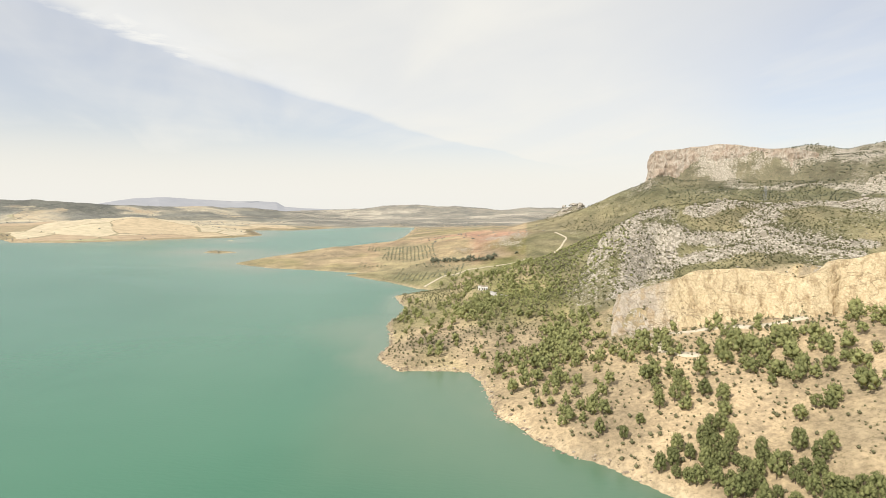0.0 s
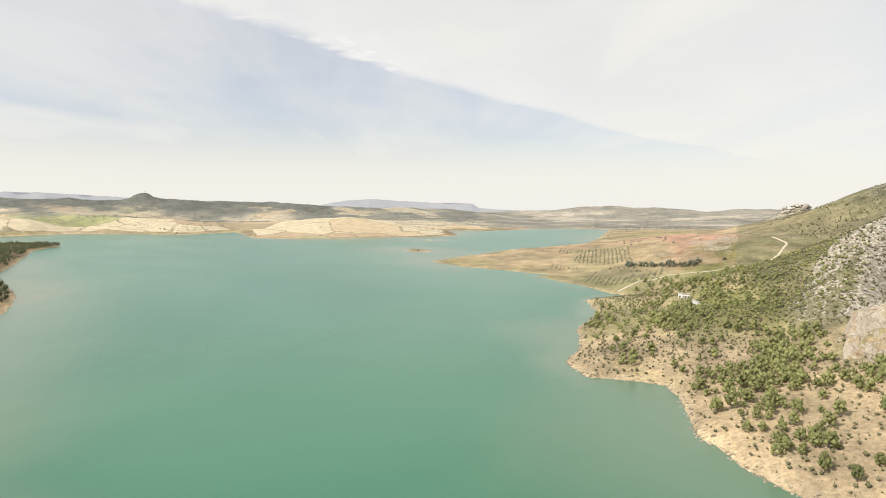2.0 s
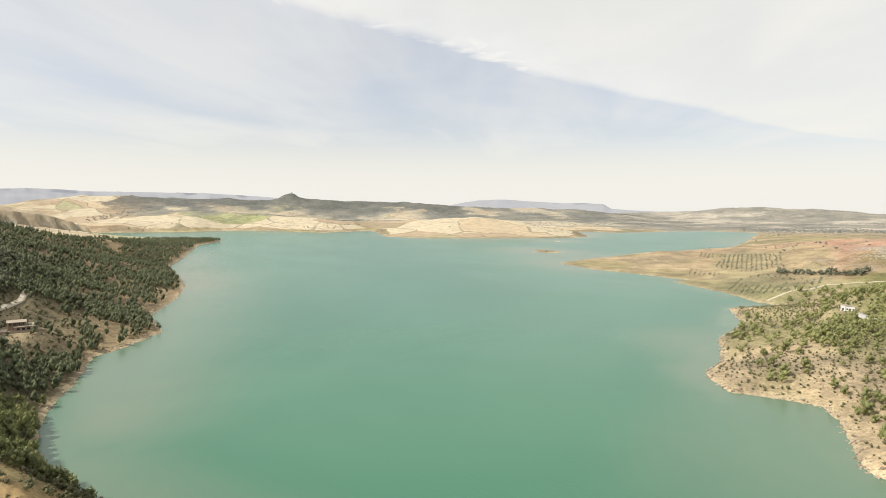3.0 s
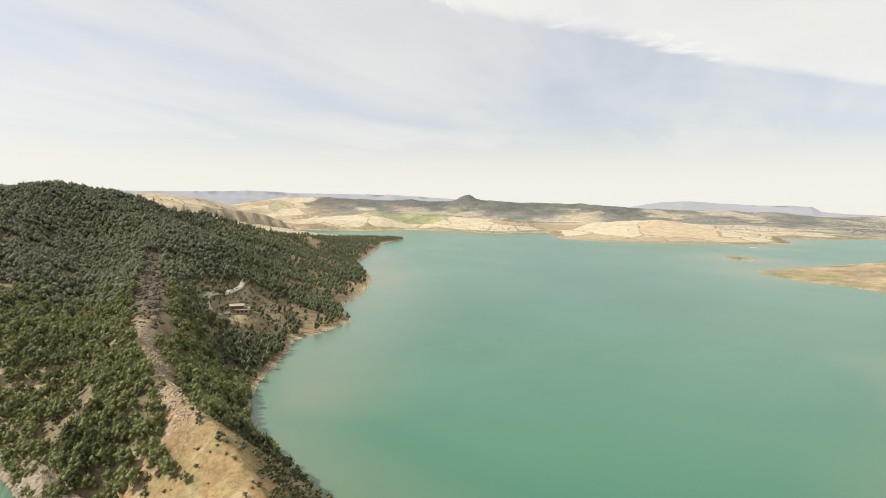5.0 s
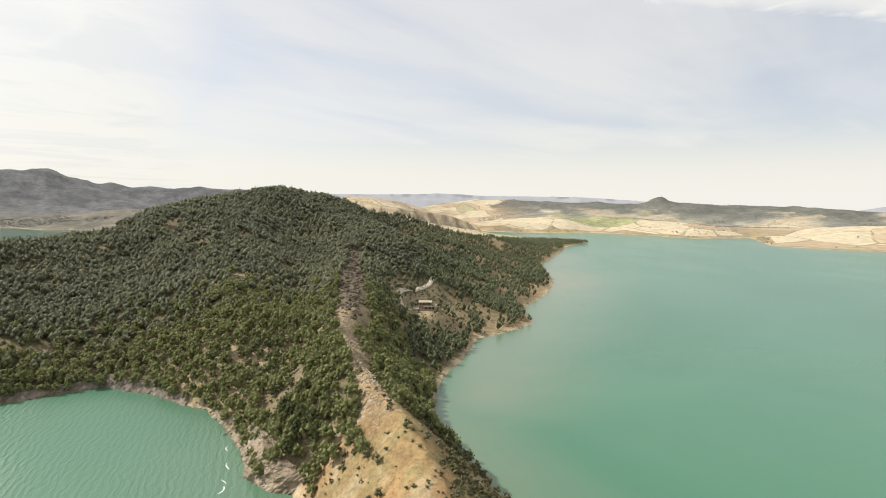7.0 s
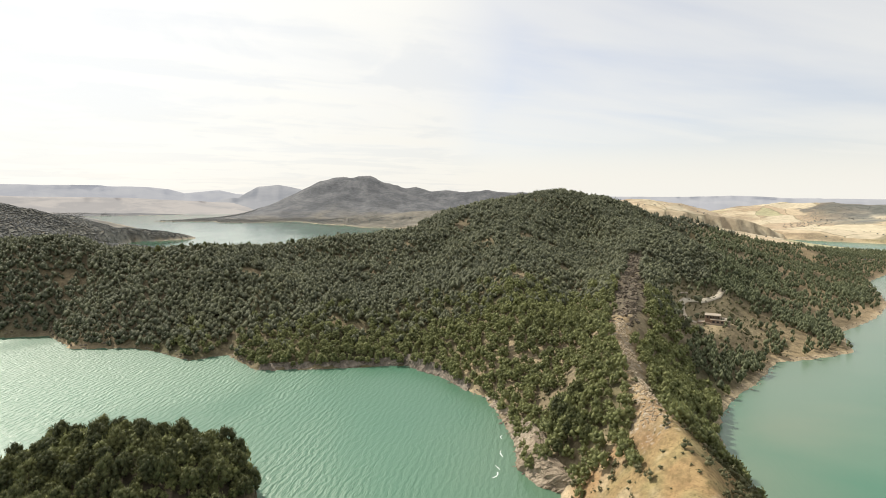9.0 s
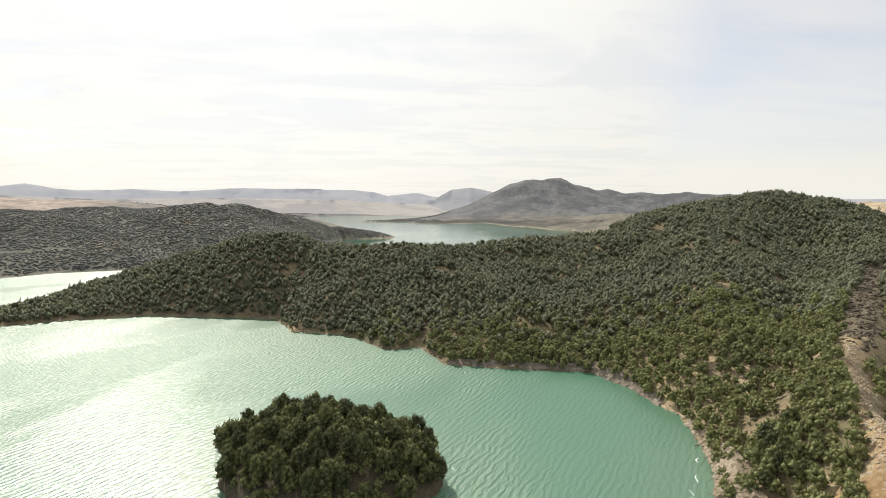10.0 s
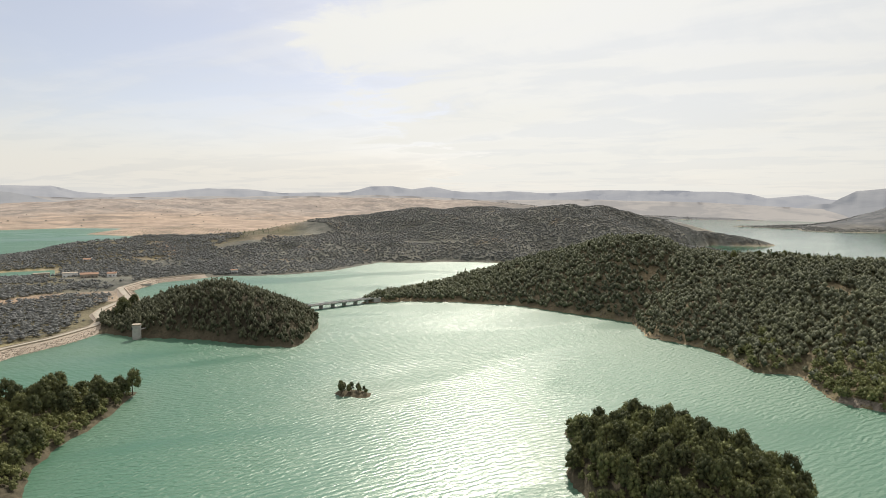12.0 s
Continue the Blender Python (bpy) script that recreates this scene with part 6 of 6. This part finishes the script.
def cottage(x, y, z, turn, size, wall_mat, label, windows=3, pitched=True, group=""):
    """A plain low building with a shallow roof, windows and a door."""
    w, d, hgt = size
    h = thing("house", x, y, z, turn, label, "house", group)
    part("wall", block("wall", (-w / 2, -d / 2, -1.5), (w / 2, d / 2, hgt), wall_mat), h)
    if pitched:
        bm = bmesh.new()
        e = 0.4
        vs = [bm.verts.new(c) for c in ((-w / 2 - e, -d / 2 - e, hgt), (w / 2 + e, -d / 2 - e, hgt), (w / 2 + e, d / 2 + e, hgt), (-w / 2 - e, d / 2 + e, hgt),
                                        (-w / 2 - e, 0, hgt + d * 0.22), (w / 2 + e, 0, hgt + d * 0.22),
                                        (-w / 2 - e, -d / 2 - e, hgt - 0.2), (w / 2 + e, -d / 2 - e, hgt - 0.2), (w / 2 + e, d / 2 + e, hgt - 0.2), (-w / 2 - e, d / 2 + e, hgt - 0.2))]
        for f in ((0, 1, 5, 4), (2, 3, 4, 5), (0, 4, 3), (1, 2, 5), (0, 6, 7, 1), (1, 7, 8, 2), (2, 8, 9, 3), (3, 9, 6, 0), (9, 8, 7, 6)):
            bm.faces.new([vs[k] for k in f])
        me = bpy.data.meshes.new("roof")
        bm.to_mesh(me)
        bm.free()
        me.materials.append(TILE)
        part("roof", me, h, "shallow tiled roof")
        part("chimney", block("chimney", (w * 0.25, -0.4, hgt), (w * 0.25 + 0.8, 0.4, hgt + d * 0.3), wall_mat), h)
    else:
        part("roof", block("roof", (-w / 2 - 0.3, -d / 2 - 0.3, hgt), (w / 2 + 0.3, d / 2 + 0.3, hgt + 0.35), PALE_CEMENT), h, "flat cement roof")
    for k in range(windows):
        cx = (k + 0.5) / windows * w - w / 2
        pane = part("window", block("window", (cx - 0.55, -d / 2 - 0.04, 1.0), (cx + 0.55, -d / 2 + 0.1, 2.2), DARK_GLASS, 0.02), h, "dark window")
        part("sill", block("sill", (cx - 0.65, -d / 2 - 0.2, 0.88), (cx + 0.65, -d / 2 + 0.05, 1.0), PALE_CEMENT, 0.02), pane)
    part("door", block("door", (-w * 0.08 - 0.5, -d / 2 - 0.05, 0), (-w * 0.08 + 0.5, -d / 2 + 0.1, 2.1), BARK, 0.02), h, "dark wooden door")


brick_house()
cottage(38, 528, 19.8, -4, (5.6, 4.6, 3.6), WHITEWASH, "whitewashed flat-roofed farmhouse among trees by the lake", 3, False)
cottage(33.4, 527.5, 19.8, -4, (3.0, 3.4, 4.4), WHITEWASH, "narrow whitewashed annexe beside the farmhouse", 1, False)
cottage(-52, -788, 2.2, 175, (15, 9, 5), WHITEWASH, "low white building below the dam", 4, False)
cottage(-68, -757, 4.0, 172, (17, 8, 4.5), PALE_CEMENT, "long cream building with a tiled roof below the dam", 5)
cottage(-90, -757, 4.0, 168, (9, 7, 4.0), WHITEWASH, "small white house below the dam", 2)
cottage(-26, -816, 1.4, 178, (16, 7, 3.6), PALE_CEMENT, "long low shed beside the pond", 4, False)
cottage(-82, -916, 4.5, 174, (12, 8, 4.5), WHITEWASH, "white farmhouse on the wooded slope", 3)
cottage(-80, -517, 7.6, 171, (9, 6, 3.2), WHITEWASH, "small white kiosk with a tiled roof on the knoll", 3)
cottage(-87, -526, 8.6, 171, (7, 5, 3.0), PALE_CEMENT, "flat-roofed hut behind the kiosk", 2, False)
cottage(-222, -742, 1.4, 163, (8, 6, 4.0), WHITEWASH, "small white house on the far bank", 2)
cottage(-440, 165, 30, 70, (6, 3.5, 2.6), PALE_CEMENT, "low pale hut among the pines", 1, False)


CREST_ROAD = mottled("crest_road", (0.37, 0.325, 0.26), (0.45, 0.40, 0.325), 4.0)


def dam():
    """The embankment dam with its crest road."""
    d = thing("dam", 0, 0, 0, 0, "long curved stone-faced embankment dam with a crest road", "dam")
    n = 150
    mid, s = resample(DAM_CREST, n)
    for _ in range(2):
        mid[1:-1] = (mid[:-2] + 2 * mid[1:-1] + mid[2:]) / 4
    way = np.gradient(mid, axis=0)
    side = np.stack([-way[:, 1], way[:, 0]], 1) / np.linalg.norm(way, axis=1)[:, None]
    # positive is the dry side
    if np.dot(side[n // 8], np.array([0, -1.0])) < 0:
        side = -side

    def strip(name, prof, mat, flip=False):
        rows = [np.column_stack([mid + side * o, np.full(n, z)]) for o, z in prof]
        f = quads(len(rows), n)
        return mesh_of(name, np.concatenate(rows), f[:, ::-1] if flip else f, mat, smooth=False)
    part("embankment", strip("embankment", [(-16, -4), (-13, -1.2), (-3.6, 3.4), (-3.5, 3.5), (3.5, 3.5), (3.6, 3.4), (12, -2), (12, -4)], RIPRAP), d)
    part("road", strip("road", [(-2.3, 3.2), (-2.3, 3.62), (0, 3.66), (2.2, 3.62), (2.2, 3.2)], CREST_ROAD), d, "pale crest road")
    part("parapet", strip("parapet", [(-3.4, 3.3), (-3.4, 4.3), (-3.05, 4.3), (-3.05, 3.3)], PALE_CEMENT), d, "low cement parapet")
    part("kerb", strip("kerb", [(2.9, 3.3), (2.9, 3.9), (3.2, 3.9), (3.2, 3.3)], PALE_CEMENT), d)
    rng = np.random.default_rng(5)
    k, o = rng.integers(4, n - 4, 6000), rng.uniform(-12.5, -3.9, 6000)
    p = mid[k] + side[k] * o[:, None] + rng.normal(0, 1.2, (6000, 2))
    z = 3.3 + (o + 3.6) * 0.49
    shapes = [(OCT_V * rng.uniform(0.6, 1.2, (6, 1)) * 0.5, OCT_F) for _ in range(6)]
    st = scatter("riprap", shapes, p[:, 0], p[:, 1], z, rng.uniform(0.5, 1.3, 6000), rng.uniform(0.4, 0.9, 6000), RIPRAP, "loose pale facing stones", "stones", 6)
    st.parent = d
    del st["category"]


def intake_tower():
    t = thing("intake_tower", -66.5, -443.5, -4, 41, "squat pale concrete intake tower standing in the water", "tower")

    def drum(name, r0, r1, z0, z1, mat, sides=20):
        bm = bmesh.new()
        bmesh.ops.create_cone(bm, cap_ends=True, segments=sides, radius1=r0, radius2=r1, depth=z1 - z0, matrix=Matrix.Translation((0, 0, (z0 + z1) / 2)))
        bmesh.ops.bevel(bm, geom=bm.edges[:], offset=0.06, segments=1, affect="EDGES")
        me = bpy.data.meshes.new(name)
        bm.to_mesh(me)
        bm.free()
        me.materials.append(mat)
        return me
    part("shaft", drum("shaft", 2.8, 2.7, 0, 13.5, CONCRETE), t)
    part("cap", drum("cap", 3.0, 3.0, 13.5, 14.2, PALE_CEMENT), t)
    part("rim", drum("rim", 3.1, 2.9, 12.6, 13.0, CONCRETE), t)
    part("door", block("door", (-0.6, -2.86, 10.2), (0.6, -2.4, 12.3), BARK, 0.02), t, "dark doorway")
    part("window", block("window", (1.5, -2.4, 10.6), (2.3, -1.4, 11.8), DARK_GLASS, 0.02), t, "dark window")
    part("footbridge", block("footbridge", (-13.0, -0.7, 9.6), (-2.5, 0.7, 10.0), CONCRETE), t)


def bridge():
    a, b = Vector((-200, -477.5, 0)), Vector((-272, -484.5, 0))
    length = (b - a).length
    turn = math.degrees(math.atan2(b.y - a.y, b.x - a.x))
    t = thing("bridge", a.x, a.y, 0, turn, "low concrete road bridge on slab piers across the channel", "bridge")
    part("deck", block("deck", (0, -3.6, 3.5), (length, 3.6, 4.5), CONCRETE, 0.08), t)
    part("road", block("road", (0, -3.1, 4.5), (length, 3.1, 4.58), mottled("worn_asphalt", (0.10, 0.10, 0.10), (0.17, 0.165, 0.16), 4.0), 0), t, "worn asphalt road")
    for k in range(6):
        x = length * (k + 0.5) / 6
        pier = part("pier", block("pier", (x - 0.5, -2.8, -8), (x + 0.5, 2.8, 3.1), CONCRETE, 0.1), t)
        part("pier_cap", block("pier_cap", (x - 0.8, -3.3, 3.1), (x + 0.8, 3.3, 3.5), CONCRETE, 0.05), pier)
    for y in (-3.5, 3.3):
        rail = part("railing", block("railing", (0, y, 5.35), (length, y + 0.12, 5.5), STEEL, 0), t, "grey steel railing")
        for k in range(25):
            x = length * k / 24
            part("post", block("post", (x - 0.06, y, 4.5), (x + 0.06, y + 0.12, 5.35), STEEL, 0), rail)
    part("abutment", block("abutment", (-6, -4, -4), (0, 4, 4.4), CONCRETE, 0.1), t)
    part("abutment", block("abutment", (length, -4, -4), (length + 8, 4, 4.4), CONCRETE, 0.1), t)


def culvert():
    t = thing("inlet_wall", -112, -690, 0, 18, "low concrete inlet wall at the foot of the dam", "wall")
    part("wall", block("wall", (-7, -1.2, -2), (7, 1.2, 2.6), CONCRETE), t)
    part("coping", block("coping", (-7.3, -1.5, 2.6), (7.3, 1.5, 2.9), PALE_CEMENT), t)


def pylon(x, y, tall, label):
    z = float(land(np.array([x * 1.0]), np.array([y * 1.0]))[0])
    t = thing("power_pylon", x, y, z - 0.5, 20, label, "pylon")
    bm = bmesh.new()
    for sx in (-1, 1):
        for sy in (-1, 1):
            a, b = Vector((sx * 1.5, sy * 1.5, 0)), Vector((sx * 0.3, sy * 0.3, tall))
            bmesh.ops.create_cone(bm, cap_ends=True, segments=4, radius1=0.16, radius2=0.12, depth=(b - a).length,
                                  matrix=Matrix.Translation((a + b) / 2) @ (b - a).to_track_quat("Z", "Y").to_matrix().to_4x4())
    me = bpy.data.meshes.new("mast")
    bm.to_mesh(me)
    bm.free()
    me.materials.append(STEEL)
    part("mast", me, t)
    for k in range(3):
        part("crossarm", block("crossarm", (-3.2 + 0.5 * k, -0.12, tall * (0.72 + 0.1 * k)), (3.2 - 0.5 * k, 0.12, tall * (0.72 + 0.1 * k) + 0.25), STEEL, 0), t)
    for k in range(6):
        part("brace", block("brace", (-1.35 + 0.16 * k, -1.35 + 0.16 * k, tall * 0.11 * (k + 1)), (1.35 - 0.16 * k, -1.25 + 0.16 * k, tall * 0.11 * (k + 1) + 0.15), STEEL, 0), t)


dam()
intake_tower()
bridge()
culvert()
pylon(318, 588, 17, "lattice power pylon on the rocky hill")


# ---- single pines ----
def pine_kinds(leaves, crowns):
    kinds = []
    for k in range(5):
        t = new("pine_tree")
        cv, cf = crowns[k]
        crown = mesh_of("crown", cv, cf, leaves)
        tv, tf = trunk_shape(6, 4, 900 + k)
        part("trunk", mesh_of("trunk", tv, tf, BARK), t)
        part("crown", crown, t)
        kinds.append(t)
    return kinds


KINDS, USED = pine_kinds(ISLAND_PINE, FULL), [False] * 5
SUNLIT_KINDS, SUNLIT_USED = pine_kinds(SUNLIT_PINE, ROUND), [False] * 5


def pines(x, y, width, label, group, seed, kinds=KINDS, used=USED):
    rng = np.random.default_rng(seed)
    z = land(x, y) - 0.3
    for k in range(len(x)):
        kind = int(rng.integers(0, 5))
        m = pose(x[k], y[k], z[k], 0, 0, rng.uniform(0, 360)) @ Matrix.Diagonal((width[k], width[k], width[k] * rng.uniform(1.1, 1.55), 1))
        if used[kind]:
            made = copy_thing(kinds[kind], m)
            made.matrix_basis = m
        else:
            made = kinds[kind]
            made.matrix_basis = m
            used[kind] = True
        tagged(made, label, "tree", group)


def stand(ring, gap, seed, edge=1.0):
    xs, ys = [q[0] for q in ring], [q[1] for q in ring]
    x, y, keep, size = jitter(min(xs), max(xs), min(ys), max(ys), gap, seed)
    ok = (inside(x, y, ring) > edge) & (keep < 0.97)
    return x[ok], y[ok], 4.6 + 2.4 * size[ok] ** 1.3


x, y, w = stand(ISLANDS[1], 6.6, 1001, 0.2)
pines(x, y, 1.25 * w, "bushy Aleppo pine crowding a small wooded island", "pines on the wooded island", 1002)
x, y, w = stand([(-48, -322), (-29, -291), (-12, -268), (-4, -252), (2, -232), (20, -235), (40, -290), (20, -338), (-33, -334)], 10.0, 1003, 0.6)
pines(x, y, 1.4 * w, "Aleppo pine on the wooded point below the dam", "pines on the wooded point", 1004)
x, y = np.array([(-131.5, -264.0), (-133.0, -267.5), (-135.0, -269.0), (-138.5, -259.5), (-141.0, -256.5), (-142.0, -260.0), (-136.5, -263.5), (-140.0, -263.0), (-134.0, -262.0)]).T
pines(x, y, np.array([4.7, 4.0, 3.2, 3.2, 2.6, 2.4, 3.6, 3.0, 3.4]), "small wind-leaned pine on a rocky islet", "pines on the islet", 1006)
x, y, w = spread_along([(-205, 44), (-222, 44), (-246, 45)], 16, 4.5, 1007)[0:2] + (np.linspace(5.5, 8.5, 16),)
pines(x, y, w, "large pine at the foot of the grassy ridge end", "pines at the ridge end", 1008)
x, y, rng = spread_along([(-484, -262), (-498, -236), (-516, -208), (-540, -176), (-566, -140)], 17, 2.6, 1011)
pines(x, y, rng.uniform(4.2, 6.8, 17), "spreading pine along the bare crest of the ridge", "pines along the ridge crest", 1012)
x, y, rng = spread_along([(-392, -489), (-372, -490), (-340, -487), (-300, -486), (-284, -488)], 10, 2.2, 1013)
pines(x, y, rng.uniform(4.0, 6.4, 10), "dark pine on the low spit by the bridge", "pines by the bridge", 1014)
x, y, rng = spread_along([(-58, -486), (-70, -494), (-66, -510), (-74, -530)], 9, 3.0, 1015)
pines(x, y, rng.uniform(6.5, 9.0, 9), "round-topped umbrella pine beside the dam road", "umbrella pines by the dam", 1016)
x, y, keep, size = jitter(75, 150, 140, 225, 4.7, 1009)
ok = (keep < 0.93) & (inside(x, y, LOW_BELT) + 2 * rough(x, y, 9, 2, 543) > 0.5) & (shore(x, y) > 3) & (np.hypot(x, y) < 234)
pines(x[ok], y[ok], 4.6 + 2.4 * size[ok], "Aleppo pine in the belt along the dry shore", "pines on the dry slope", 1010, SUNLIT_KINDS, SUNLIT_USED)
SINGLES = [(72, 226), (129, 207), (120, 193), (127, 187), (122, 184), (100, 213), (104, 215), (112, 231), (108, 238), (97, 240), (137, 211), (140, 208), (80, 232), (64, 232), (90, 238)]
x, y = np.array(SINGLES, float).T
pines(x, y, 4.4 + 2.8 * np.abs(np.sin(x * 3.1)), "lone round Aleppo pine on bare tan ground", "lone pines on the dry slope", 1017, SUNLIT_KINDS, SUNLIT_USED)


# ---- olive groves ----
def grove(corner, along_way, across_way, n, m, label, seed):
    rng = np.random.default_rng(seed)
    i, j = np.meshgrid(np.arange(n), np.arange(m), indexing="ij")
    i, j = i.ravel(), j.ravel()
    x = corner[0] + i * along_way[0] + j * across_way[0] + rng.normal(0, 0.75, i.size)
    y = corner[1] + i * along_way[1] + j * across_way[1] + rng.normal(0, 0.75, i.size)
    ok = (shore(x, y) > 6) & (rng.uniform(0, 1, i.size) < 0.88) & (rough(x, y, 60, 3, seed) > -0.45)
    x, y = x[ok], y[ok]
    w = rng.uniform(1.7, 3.5, len(x))
    scatter("olive_grove", TUFT, x, y, land(x, y) - 0.2, w, w * 0.85, OLIVE, label, "olive trees", seed)


grove((-118, 838), (6.2, -2.2), (-0.4, 6.6), 19, 34, "close rows of olive trees on the lake point", 1101)
grove((-62, 702), (6.2, -1.2), (0.6, 6.4), 14, 16, "rows of young olive trees near the inlet", 1102)
grove((-190, -925), (-11.0, -6.0), (4.5, -13.0), 38, 48, "long rows of olive trees behind the wooded hill", 1103)


# ---- foam left on the cove ----
FOAM = mottled("foam", (0.62, 0.68, 0.64), (0.80, 0.83, 0.80), 0.8, 0.6, 0.2)


def foam(x, y, length, width, turn, seed):
    n = 26
    s = np.linspace(-0.5, 0.5, n)
    wide = width * (1 - (2 * s) ** 2) ** 0.5 * (0.6 + 0.5 * rough(s * 20, s * 0, 5, 2, seed)) + 0.05
    bend = 0.18 * length * np.sin(s * 3.0 + seed)
    rows = [np.stack([s * length, bend + k * wide, np.full(n, 0.05 + 0.04 * (1 - abs(k)))], 1) for k in (-1, 0, 1)]
    me = mesh_of("foam_streak", np.concatenate(rows), quads(3, n), FOAM)
    ob = new("foam_streak", me)
    ob.matrix_world = pose(x, y, 0, 0, 0, turn)
    tagged(ob, "white curl of foam drifting on the green cove", "foam", "foam streaks on the cove")


for k, (x, y, length, width, turn) in enumerate([(-208.7, 13.2, 5.5, 0.5, 150), (-214.6, 14.6, 4.0, 0.3, 178), (-226.9, 17.2, 6.0, 0.3, 165), (-243.6, 18.6, 5.0, 0.2, 175)]):
    foam(x, y, length, width, turn, 30 + k)
